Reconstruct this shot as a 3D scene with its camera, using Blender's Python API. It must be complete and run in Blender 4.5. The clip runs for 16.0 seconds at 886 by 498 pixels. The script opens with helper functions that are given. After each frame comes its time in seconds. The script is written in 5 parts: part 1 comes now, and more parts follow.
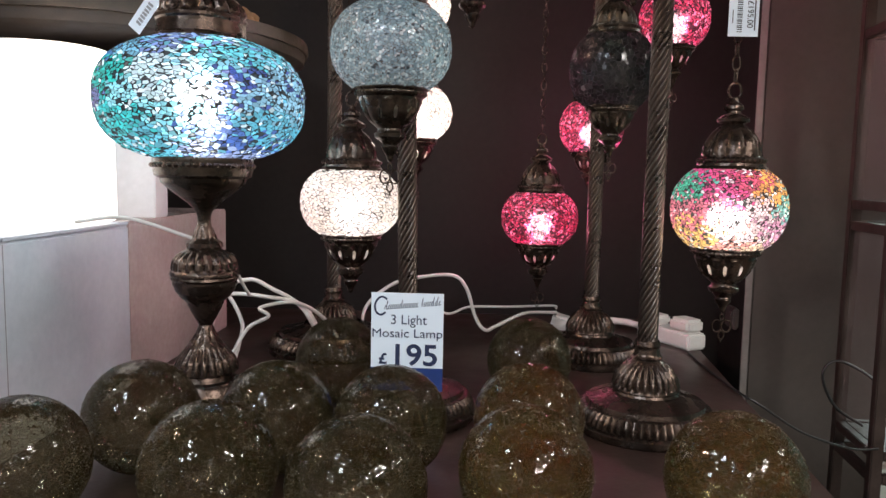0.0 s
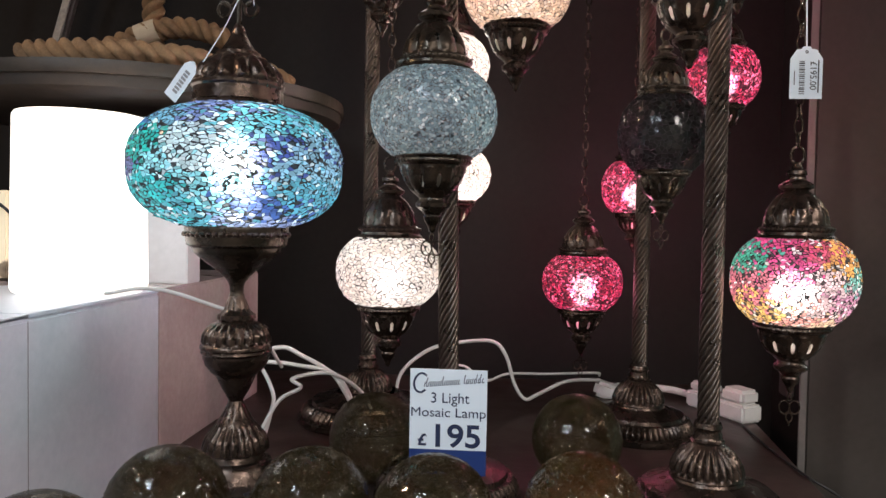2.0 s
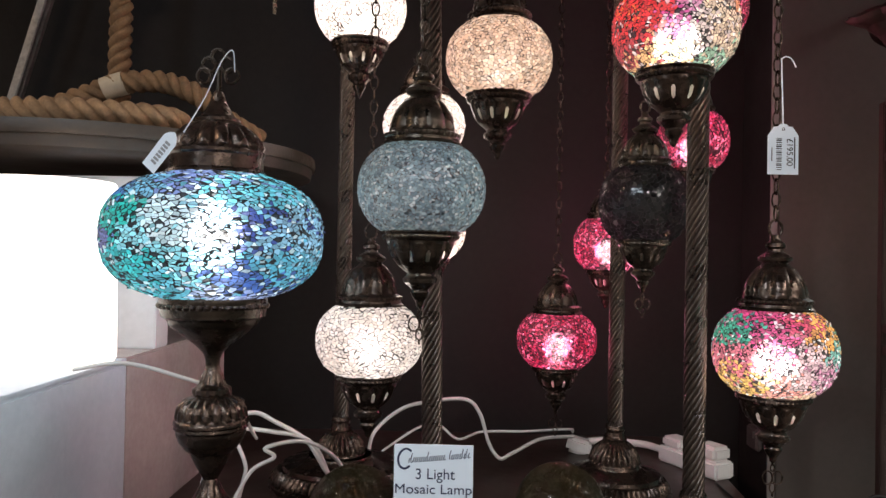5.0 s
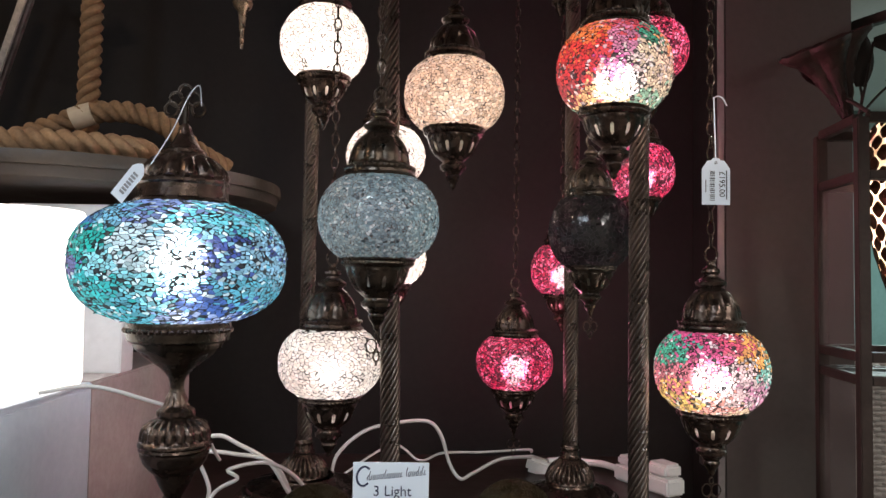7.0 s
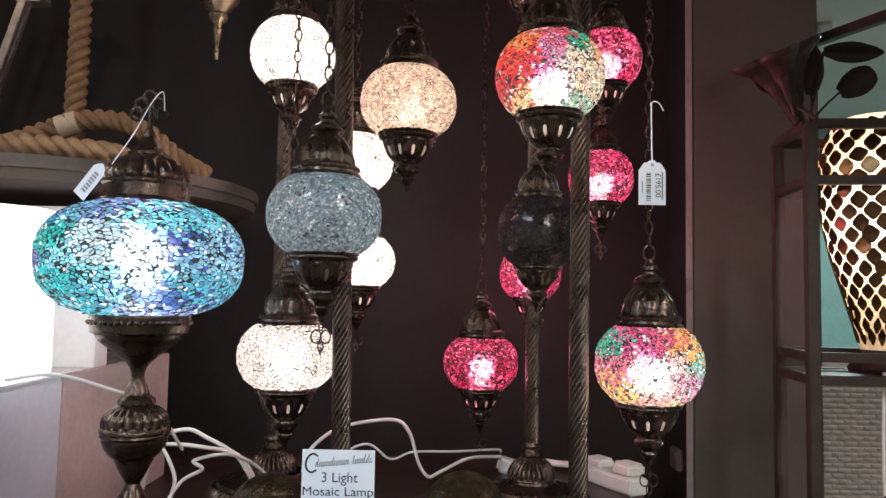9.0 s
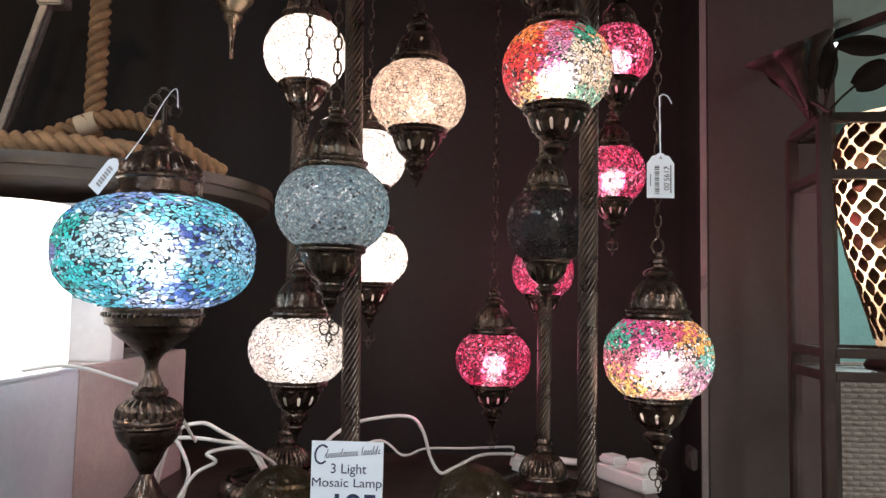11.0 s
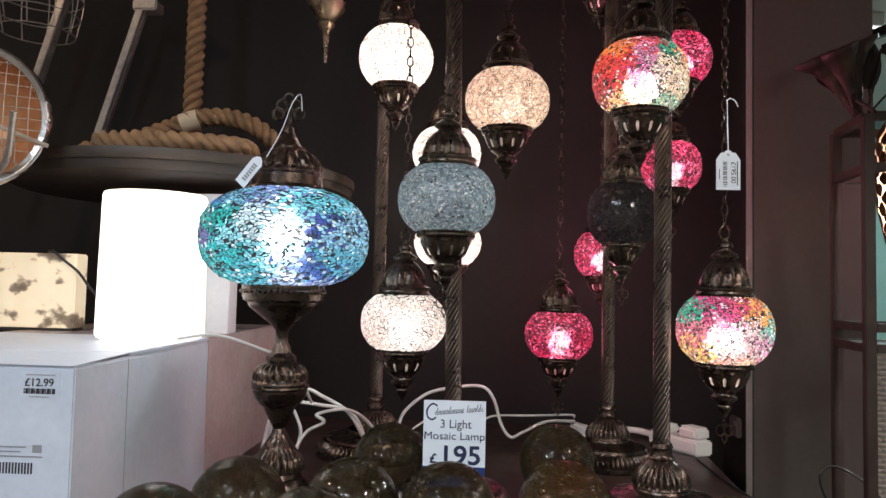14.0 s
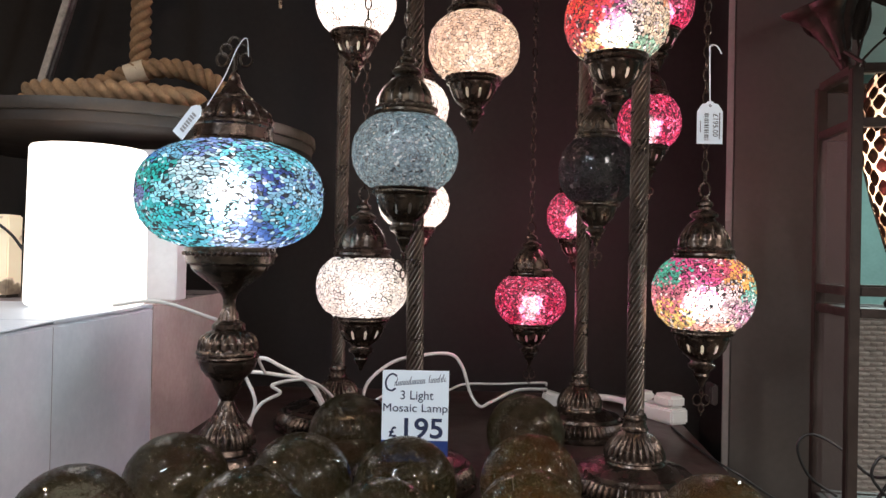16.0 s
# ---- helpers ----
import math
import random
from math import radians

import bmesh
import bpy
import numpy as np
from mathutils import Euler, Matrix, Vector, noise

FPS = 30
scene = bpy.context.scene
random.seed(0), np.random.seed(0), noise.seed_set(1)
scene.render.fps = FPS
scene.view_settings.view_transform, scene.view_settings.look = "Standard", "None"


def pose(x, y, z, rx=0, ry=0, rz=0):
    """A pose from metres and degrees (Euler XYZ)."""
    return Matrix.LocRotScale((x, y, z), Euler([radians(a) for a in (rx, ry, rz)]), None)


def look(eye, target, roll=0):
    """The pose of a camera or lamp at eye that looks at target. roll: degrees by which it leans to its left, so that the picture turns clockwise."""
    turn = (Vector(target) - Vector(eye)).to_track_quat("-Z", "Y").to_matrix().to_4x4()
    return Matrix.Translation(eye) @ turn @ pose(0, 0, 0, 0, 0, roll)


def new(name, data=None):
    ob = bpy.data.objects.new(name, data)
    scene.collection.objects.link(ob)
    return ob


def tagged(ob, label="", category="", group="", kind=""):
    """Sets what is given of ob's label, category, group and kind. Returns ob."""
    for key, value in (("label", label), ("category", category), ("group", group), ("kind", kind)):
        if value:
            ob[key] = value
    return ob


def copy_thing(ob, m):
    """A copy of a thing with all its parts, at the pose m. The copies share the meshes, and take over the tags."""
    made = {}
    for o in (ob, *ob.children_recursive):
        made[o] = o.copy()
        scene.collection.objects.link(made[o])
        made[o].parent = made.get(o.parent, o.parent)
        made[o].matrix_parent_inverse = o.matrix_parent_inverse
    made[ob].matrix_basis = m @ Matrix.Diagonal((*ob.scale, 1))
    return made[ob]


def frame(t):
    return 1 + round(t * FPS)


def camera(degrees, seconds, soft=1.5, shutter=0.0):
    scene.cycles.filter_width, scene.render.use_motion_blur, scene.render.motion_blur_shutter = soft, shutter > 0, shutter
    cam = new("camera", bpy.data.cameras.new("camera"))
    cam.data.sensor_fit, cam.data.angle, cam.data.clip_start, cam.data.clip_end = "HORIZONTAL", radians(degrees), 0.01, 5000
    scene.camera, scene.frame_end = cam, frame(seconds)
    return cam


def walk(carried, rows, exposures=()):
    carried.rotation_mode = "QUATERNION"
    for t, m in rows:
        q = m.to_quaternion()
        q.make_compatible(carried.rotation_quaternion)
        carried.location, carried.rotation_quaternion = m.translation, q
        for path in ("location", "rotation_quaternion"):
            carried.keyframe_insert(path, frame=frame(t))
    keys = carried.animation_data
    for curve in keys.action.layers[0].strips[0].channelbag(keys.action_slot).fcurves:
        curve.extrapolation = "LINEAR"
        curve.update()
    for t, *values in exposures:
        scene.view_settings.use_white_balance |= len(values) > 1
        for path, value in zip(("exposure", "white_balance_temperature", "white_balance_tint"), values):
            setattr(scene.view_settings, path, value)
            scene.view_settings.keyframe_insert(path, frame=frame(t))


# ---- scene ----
cam = camera(63.0, 16.0)
PATH = [
    (0, (0.059, 0.123, 1.337), (-0.023, 2.111, 1.137), 1.1),
    (0.5, (0.079, 0.154, 1.327), (-0.03, 2.144, 1.159), 1.0),
    (1, (0.083, 0.159, 1.333), (-0.056, 2.15, 1.203), 1.0),
    (1.5, (0.061, 0.161, 1.347), (-0.099, 2.152, 1.257), 0.9),
    (2, (0.035, 0.18, 1.365), (-0.128, 2.172, 1.298), 1.0),
    (2.5, (0.031, 0.172, 1.383), (-0.098, 2.168, 1.344), 1.0),
    (3, (0.019, 0.173, 1.388), (-0.078, 2.171, 1.377), 0.9),
    (3.5, (0.019, 0.188, 1.392), (-0.062, 2.187, 1.39), 1.0),
    (4, (0.009, 0.192, 1.403), (-0.065, 2.191, 1.409), 1.0),
    (6.5, (-0.015, 0.173, 1.425), (0.019, 2.172, 1.494), 1.0),
    (7, (0.011, 0.137, 1.419), (0.054, 2.134, 1.513), 0.9),
    (7.5, (0.049, 0.125, 1.414), (0.09, 2.122, 1.522), 0.9),
    (8, (0.075, 0.097, 1.407), (0.108, 2.093, 1.526), 1.0),
    (10.5, (0.13, 0.083, 1.375), (0.089, 2.077, 1.524), 1.2),
    (11, (0.129, 0.081, 1.374), (0.077, 2.075, 1.522), 1.2),
    (11.5, (0.128, 0.077, 1.371), (0.065, 2.071, 1.509), 1.2),
    (12, (0.135, 0.076, 1.37), (0.062, 2.07, 1.499), 1.2),
    (12.5, (0.119, 0.053, 1.374), (0.034, 2.048, 1.5), 1.2),
    (13, (0.065, 0.013, 1.378), (-0.026, 2.007, 1.506), 1.2),
    (13.5, (0.016, -0.052, 1.368), (-0.084, 1.941, 1.493), 1.2),
    (14, (-0.005, -0.087, 1.359), (-0.095, 1.908, 1.466), 1.3),
    (14.5, (-0.008, -0.073, 1.356), (-0.074, 1.924, 1.444), 1.2),
    (15, (-0.003, -0.03, 1.351), (-0.051, 1.968, 1.417), 1.2),
    (15.5, (0.007, -0.008, 1.355), (-0.034, 1.991, 1.391), 1.3),
    (16, (0.023, 0.008, 1.352), (-0.009, 2.008, 1.368), 1.2),
]
EXPOSURES = [(0.0, 0.2), (1.5, 0.05), (3.5, -0.14), (7.0, -0.05), (8.0, 0.13), (10.5, 0.22), (12.5, 0.22), (14.0, 0.07), (16.0, 0.13)]
walk(cam, [(t, look(eye, target, roll)) for t, eye, target, roll in PATH], EXPOSURES)

# ---------------------------------------------------------------- light
SHELF = 0.965
world = bpy.data.worlds.new("world")
scene.world = world
world.use_nodes = True
world.node_tree.nodes["Background"].inputs[0].default_value = (0.5, 0.6, 0.7, 1)
world.node_tree.nodes["Background"].inputs[1].default_value = 0.02


def area_lamp(name, m, sx, sy, watts, color):
    data = bpy.data.lights.new(name, "AREA")
    data.shape, data.size, data.size_y, data.energy, data.color = "RECTANGLE", sx, sy, watts, color
    ob = new(name, data)
    ob.matrix_world = m
    return ob


def bulb_lamp(name, place, watts, color, radius=0.018):
    data = bpy.data.lights.new(name, "POINT")
    data.energy, data.color, data.shadow_soft_size = watts, color, radius
    ob = new(name, data)
    ob.location = place
    return ob


# fluorescent battens on the shop's ceiling, behind and beside the viewer
for x, y, turn, watts, color in ((-1.9, -1.5, 20, 30.0, (0.77, 0.9, 1.03)), (-0.75, -0.55, 12, 30.0, (0.77, 0.9, 1.03)), (0.85, -1.9, -5, 42.0, (1.0, 0.94, 0.89)), (1.55, -0.6, -12, 42.0, (1.0, 0.93, 0.88))):
    area_lamp("ceiling_area_lamp", pose(x, y, 2.66, 0, 0, turn), 0.2, 1.3, watts, color)
area_lamp("ceiling_area_lamp", pose(2.6, 3.6, 2.66, 0, 0, 60), 0.2, 1.3, 80.0, (0.8, 1.0, 0.98))

# unseen fill lamp, added to brighten the wicker chair beyond the stand
area_lamp("ceiling_area_lamp", pose(2.7, 1.1, 2.66, 0, 0, 20), 0.2, 1.3, 15.0, (1.0, 0.95, 0.9))

# unseen warm fill lamp, added to brighten the tray, rope and floodlight
area_lamp("warm_fill_lamp", pose(-1.8, 0.75, 2.66, 0, 0, 0), 0.14, 0.14, 11.5, (1.0, 0.7, 0.46))

# ---------------------------------------------------------------- materials


def nodes_of(name):
    m = bpy.data.materials.new(name)
    m.use_nodes = True
    nt = m.node_tree
    return m, nt, nt.nodes["Principled BSDF"]


def link(nt, a, b):
    nt.links.new(a, b)


def ramp_node(nt, stops, constant=False):
    r = nt.nodes.new("ShaderNodeValToRGB")
    r.color_ramp.interpolation = "CONSTANT" if constant else "LINEAR"
    el = r.color_ramp.elements
    while len(el) < len(stops):
        el.new(0.5)
    for e, (p, c) in zip(el, stops):
        e.position, e.color = p, (*c, 1)
    return r


def noise_node(nt, scale, detail=4, rough=0.6, coord="Object"):
    tc = nt.nodes.new("ShaderNodeTexCoord")
    n = nt.nodes.new("ShaderNodeTexNoise")
    n.inputs["Scale"].default_value, n.inputs["Detail"].default_value, n.inputs["Roughness"].default_value = scale, detail, rough
    link(nt, tc.outputs[coord], n.inputs["Vector"])
    return n


def surface(name, dark, light, rough=0.6, metal=0.0, scale=12.0, fine=90.0, bump=0.15, spread=0.12, coat=0.0, spec=0.5):
    """A two-scale varied surface: broad blotches of colour, fine grain in gloss and relief."""
    m, nt, p = nodes_of(name)
    n1, n2 = noise_node(nt, scale, 5), noise_node(nt, fine, 3)
    mix = nt.nodes.new("ShaderNodeMix")
    mix.inputs[0].default_value = 0.35
    link(nt, n1.outputs["Fac"], mix.inputs[2]), link(nt, n2.outputs["Fac"], mix.inputs[3])
    r = ramp_node(nt, [(0.3, dark), (0.7, light)])
    link(nt, mix.outputs[0], r.inputs[0]), link(nt, r.outputs[0], p.inputs["Base Color"])
    mr = nt.nodes.new("ShaderNodeMapRange")
    mr.inputs[1].default_value, mr.inputs[2].default_value = 0.3, 0.7
    mr.inputs[3].default_value, mr.inputs[4].default_value = max(rough - spread, 0.03), min(rough + spread, 1)
    link(nt, n1.outputs["Fac"], mr.inputs[0]), link(nt, mr.outputs[0], p.inputs["Roughness"])
    b = nt.nodes.new("ShaderNodeBump")
    b.inputs["Strength"].default_value, b.inputs["Distance"].default_value = bump, 0.002
    link(nt, n2.outputs["Fac"], b.inputs["Height"]), link(nt, b.outputs[0], p.inputs["Normal"])
    p.inputs["Metallic"].default_value = metal
    p.inputs["Coat Weight"].default_value = coat
    p.inputs["Specular IOR Level"].default_value = spec
    return m


def plain(name, color, rough=0.5, metal=0.0, spec=0.5):
    m, nt, p = nodes_of(name)
    p.inputs["Base Color"].default_value = (*color, 1)
    p.inputs["Roughness"].default_value, p.inputs["Metallic"].default_value = rough, metal
    p.inputs["Specular IOR Level"].default_value = spec
    return m


def glowing(name, color, strength):
    m, nt, p = nodes_of(name)
    p.inputs["Base Color"].default_value = (*color, 1)
    p.inputs["Emission Color"].default_value = (*color, 1)
    p.inputs["Emission Strength"].default_value = strength
    return m


def mosaic_glass(name, palette=None, patch=18.0, clear=0.4, jitter=0.12, dim=0.3, hot=0.72, warp=0.05, single=False):
    """Thin coloured glass chips: colour by uneven patches, or each chip's own (no palette); light from within spreads and partly shines through."""
    m, nt, p = nodes_of(name)
    tc = nt.nodes.new("ShaderNodeTexCoord")
    n = noise_node(nt, 28.0, 2, 0.5)
    bend = nt.nodes.new("ShaderNodeVectorMath")
    bend.operation = "MULTIPLY_ADD"
    bend.inputs[1].default_value = (warp, warp, warp)
    link(nt, n.outputs["Color"], bend.inputs[0]), link(nt, tc.outputs["Object"], bend.inputs[2])
    vor = nt.nodes.new("ShaderNodeTexVoronoi")
    vor.inputs["Scale"].default_value = patch
    link(nt, bend.outputs[0], vor.inputs["Vector"])
    sep = nt.nodes.new("ShaderNodeSeparateColor")
    link(nt, vor.outputs["Color"], sep.inputs[0])
    geo = nt.nodes.new("ShaderNodeObjectInfo" if single else "ShaderNodeNewGeometry")
    own = geo.outputs["Random" if single else "Random Per Island"]
    if palette:
        mix = nt.nodes.new("ShaderNodeMix")
        mix.inputs[0].default_value = jitter
        link(nt, sep.outputs[0], mix.inputs[2]), link(nt, own, mix.inputs[3])
        total, run, stops = sum(w for w, _ in palette), 0.0, []
        for w, c in palette:
            stops.append((run / total, c))
            run += w
        r = ramp_node(nt, stops, True)
        link(nt, mix.outputs[0], r.inputs[0])
        chip = r.outputs[0]
    else:
        chip = nt.nodes.new("ShaderNodeAttribute")
        chip.attribute_name = "chip_colour"
        chip = chip.outputs["Color"]
    spun = nt.nodes.new("ShaderNodeMath")
    spun.operation = "MULTIPLY"
    spun.inputs[1].default_value = 37.7
    frac = nt.nodes.new("ShaderNodeMath")
    frac.operation = "FRACT"
    link(nt, own, spun.inputs[0]), link(nt, spun.outputs[0], frac.inputs[0])
    depth = nt.nodes.new("ShaderNodeMapRange")
    depth.inputs[3].default_value, depth.inputs[4].default_value = dim, 1.1
    link(nt, frac.outputs[0], depth.inputs[0])
    tone = nt.nodes.new("ShaderNodeVectorMath")
    tone.operation = "SCALE"
    link(nt, chip, tone.inputs[0]), link(nt, depth.outputs[0], tone.inputs["Scale"])
    tl = nt.nodes.new("ShaderNodeBsdfTranslucent")
    rf = nt.nodes.new("ShaderNodeBsdfRefraction")
    gl = nt.nodes.new("ShaderNodeBsdfGlossy")
    df = nt.nodes.new("ShaderNodeBsdfDiffuse")
    rf.inputs["Roughness"].default_value, rf.inputs["IOR"].default_value = hot, 1.35
    gl.inputs["Roughness"].default_value = 0.12
    fine = noise_node(nt, 260.0, 2)
    bp = nt.nodes.new("ShaderNodeBump")
    bp.inputs["Strength"].default_value, bp.inputs["Distance"].default_value = 0.3, 0.001
    link(nt, fine.outputs["Fac"], bp.inputs["Height"]), link(nt, bp.outputs[0], gl.inputs["Normal"])
    pale = nt.nodes.new("ShaderNodeMix")
    pale.data_type = "RGBA"
    pale.inputs[0].default_value = 0.26
    pale.inputs[7].default_value = (0.95, 0.95, 0.95, 1)
    link(nt, tone.outputs[0], pale.inputs[6]), link(nt, pale.outputs[2], rf.inputs["Color"])
    for b in (tl, df):
        link(nt, tone.outputs[0], b.inputs["Color"])
    m1, m2, m3 = (nt.nodes.new("ShaderNodeMixShader") for _ in range(3))
    m1.inputs[0].default_value = 0.3
    link(nt, tl.outputs[0], m1.inputs[1]), link(nt, df.outputs[0], m1.inputs[2])
    m2.inputs[0].default_value = clear
    link(nt, m1.outputs[0], m2.inputs[1]), link(nt, rf.outputs[0], m2.inputs[2])
    m3.inputs[0].default_value = 0.06
    link(nt, m2.outputs[0], m3.inputs[1]), link(nt, gl.outputs[0], m3.inputs[2])
    link(nt, m3.outputs[0], nt.nodes["Material Output"].inputs["Surface"])
    return m


BRONZE = surface("aged_bronze", (0.028, 0.0195, 0.016), (0.115, 0.081, 0.064), 0.25, 0.85, 30, 160, 0.2)
POST_BRONZE = surface("worn_post_bronze", (0.035, 0.026, 0.022), (0.125, 0.095, 0.077), 0.32, 0.8, 30, 160, 0.15)
BRONZE_DARK = surface("blackened_bronze", (0.02, 0.016, 0.013), (0.085, 0.065, 0.048), 0.28, 0.8, 30, 160, 0.25)
GROUT = surface("dark_grout", (0.008, 0.008, 0.01), (0.03, 0.03, 0.035), 0.8)
GROUT_PALE = surface("pale_grout", (0.06, 0.05, 0.045), (0.12, 0.10, 0.09), 0.8)
BRASS = surface("dull_brass", (0.11, 0.08, 0.055), (0.34, 0.26, 0.18), 0.3, 0.9, 30, 160, 0.2)
IRON = surface("brown_black_iron", (0.018, 0.012, 0.010), (0.05, 0.033, 0.027), 0.45, 0.3, 20, 140, 0.2)
SHELF_WOOD = surface("dark_stained_board", (0.02, 0.0115, 0.0095), (0.05, 0.029, 0.0235), 0.4, 0, 7, 70, 0.2)
BACKCLOTH = surface("black_painted_board", (0.0095, 0.0085, 0.008), (0.0175, 0.0152, 0.014), 0.7, 0, 5, 60, 0.1, spec=0.15)
PILLAR = surface("taupe_paint", (0.046, 0.039, 0.034), (0.07, 0.059, 0.052), 0.6, 0, 4, 60, 0.1)
EDGE_PAINT = surface("pale_edge_paint", (0.16, 0.145, 0.14), (0.24, 0.22, 0.21), 0.35, 0, 8, 80, 0.1)
CARD_WHITE = surface("white_carton", (0.43, 0.48, 0.56), (0.58, 0.62, 0.69), 0.45, 0, 6, 90, 0.06)
# the lamps' pink reflections are put into this card's base colour
CARD_PINK_LIT = surface("pink_lit_carton", (0.36, 0.29, 0.285), (0.54, 0.465, 0.45), 0.22, 0, 5, 90, 0.03, 0.05, spec=0.8)
CARD_GREY = surface("grey_carton", (0.5, 0.5, 0.52), (0.62, 0.62, 0.64), 0.55, 0, 6, 90, 0.08)
PAPER = plain("white_card", (0.72, 0.8, 0.88), 0.6)
INK = plain("navy_ink", (0.015, 0.025, 0.07), 0.6)
INK_BLACK = plain("black_ink", (0.02, 0.02, 0.025), 0.6)
INK_GREY = plain("grey_ink", (0.25, 0.26, 0.28), 0.6)
FOLD_SHADE = plain("fold_shadow_line", (0.2, 0.2, 0.21), 0.8)
BLUE_CARD = surface("blue_card", (0.01, 0.03, 0.14), (0.02, 0.05, 0.2), 0.5)
PVC = surface("white_pvc", (0.62, 0.6, 0.58), (0.72, 0.7, 0.68), 0.4)
ROPE = surface("hemp_rope", (0.12, 0.068, 0.034), (0.34, 0.2, 0.1), 0.9, 0, 25, 220, 0.8)
TWINE = surface("pale_twine", (0.45, 0.36, 0.25), (0.6, 0.5, 0.36), 0.9)
TRAY_WOOD = surface("weathered_tray_wood", (0.01, 0.0065, 0.005), (0.03, 0.019, 0.012), 0.6, 0, 10, 80, 0.4)
WIRE = surface("pale_wire", (0.3, 0.25, 0.2), (0.5, 0.43, 0.36), 0.35, 0.3, 30, 200, 0.1)
LIT_EDGE_WOOD = surface("worn_lit_edge_wood", (0.013, 0.009, 0.0065), (0.044, 0.031, 0.021), 0.5, 0, 20, 120, 0.4)
STEEL = surface("galvanised_steel", (0.12, 0.11, 0.1), (0.33, 0.305, 0.28), 0.42, 0.5, 22, 120, 0.3)
CHROME = surface("scuffed_chrome", (0.45, 0.43, 0.4), (0.75, 0.72, 0.68), 0.2, 1.0, 20, 150, 0.15)
AMBER = surface("amber_reflector", (0.4, 0.16, 0.06), (0.7, 0.34, 0.16), 0.3, 0.4, 8, 60, 0.2)
FLOOR_MAT = surface("brown_shop_floor", (0.14, 0.11, 0.09), (0.24, 0.19, 0.16), 0.5, 0, 3, 40, 0.1)
CEIL_MAT = surface("ceiling_paint", (0.55, 0.55, 0.54), (0.68, 0.68, 0.67), 0.8, 0, 3, 40, 0.1)
ROOM_MAT = surface("shop_wall_paint", (0.42, 0.38, 0.35), (0.55, 0.5, 0.46), 0.8, 0, 3, 40, 0.1)
TEAL_MAT = surface("teal_wall_paint", (0.12, 0.2, 0.19), (0.18, 0.29, 0.275), 0.8, 0, 3, 40, 0.1)
WICKER = surface("grey_wicker", (0.34, 0.3, 0.28), (0.6, 0.55, 0.52), 0.6, 0, 40, 150, 0.3)
ROSE = surface("rust_red_metal", (0.016, 0.008, 0.007), (0.045, 0.02, 0.017), 0.5, 0.4, 25, 150, 0.3)

MIRROR_CHIP = surface("dark_mirror_chip", (0.08, 0.045, 0.02), (0.2, 0.12, 0.06), 0.15, 0.9, 30, 200, 0.05)
TUBE_GLOW = glowing("lit_tube", (0.95, 1.0, 1.0), 4.0)
BLACK_PVC = plain("black_cable", (0.012, 0.012, 0.012), 0.4)
SOCKET_GREY = surface("dusty_grey_plastic", (0.04, 0.033, 0.03), (0.075, 0.063, 0.058), 0.5)
SOCKET = plain("cream_socket", (0.6, 0.52, 0.42), 0.5)
BULB = glowing("frosted_bulb", (1.0, 0.95, 0.9), 12.0)
SHADE_GLOW = glowing("lit_white_shade", (1.0, 0.93, 0.86), 1.5)

GLASS = {
    "blue": mosaic_glass("blue_mosaic_glass", clear=0.33, dim=0.5, hot=0.44),
    "blue_chip": mosaic_glass("blue_mosaic_chip", clear=0.33, dim=0.5, hot=0.44, single=True),
    "white": mosaic_glass("white_mosaic_glass", [(1, (0.95, 0.9, 0.86)), (1, (0.88, 0.8, 0.74)), (1, (0.92, 0.88, 0.85))], 20, 0.14, 0.6, 0.72),
    "cream": mosaic_glass("cream_mosaic_glass", [(1, (0.9, 0.74, 0.6)), (1, (0.8, 0.61, 0.46)), (1, (0.92, 0.8, 0.68))], 20, 0.07, 0.6, 0.55),
    "red": mosaic_glass("crimson_mosaic_glass", [(4, (0.42, 0.012, 0.07)), (3, (0.7, 0.12, 0.27)), (2.5, (0.9, 0.46, 0.6)), (3, (0.2, 0.006, 0.035)), (2, (0.58, 0.04, 0.16)), (3, (0.03, 0.004, 0.01)), (2.2, (0.95, 0.78, 0.86))], 42, 0.42, 0.78, 0.3, 0.38),
    "multi": mosaic_glass("rainbow_mosaic_glass", clear=0.4, dim=0.45, hot=0.46),
    "pale": mosaic_glass("unlit_pale_blue_mosaic_glass", [(4, (0.34, 0.52, 0.58)), (2, (0.24, 0.38, 0.44)), (2, (0.5, 0.68, 0.72)), (0.6, (0.78, 0.9, 0.92)), (0.8, (0.06, 0.10, 0.12))], 60, 0.05, 0.85, 0.6),
    "dark": mosaic_glass("unlit_smoke_mosaic_glass", [(6, (0.008, 0.010, 0.010)), (4, (0.02, 0.023, 0.022)), (0.5, (0.10, 0.105, 0.10))], 60, 0.1, 0.9, 0.4),
}


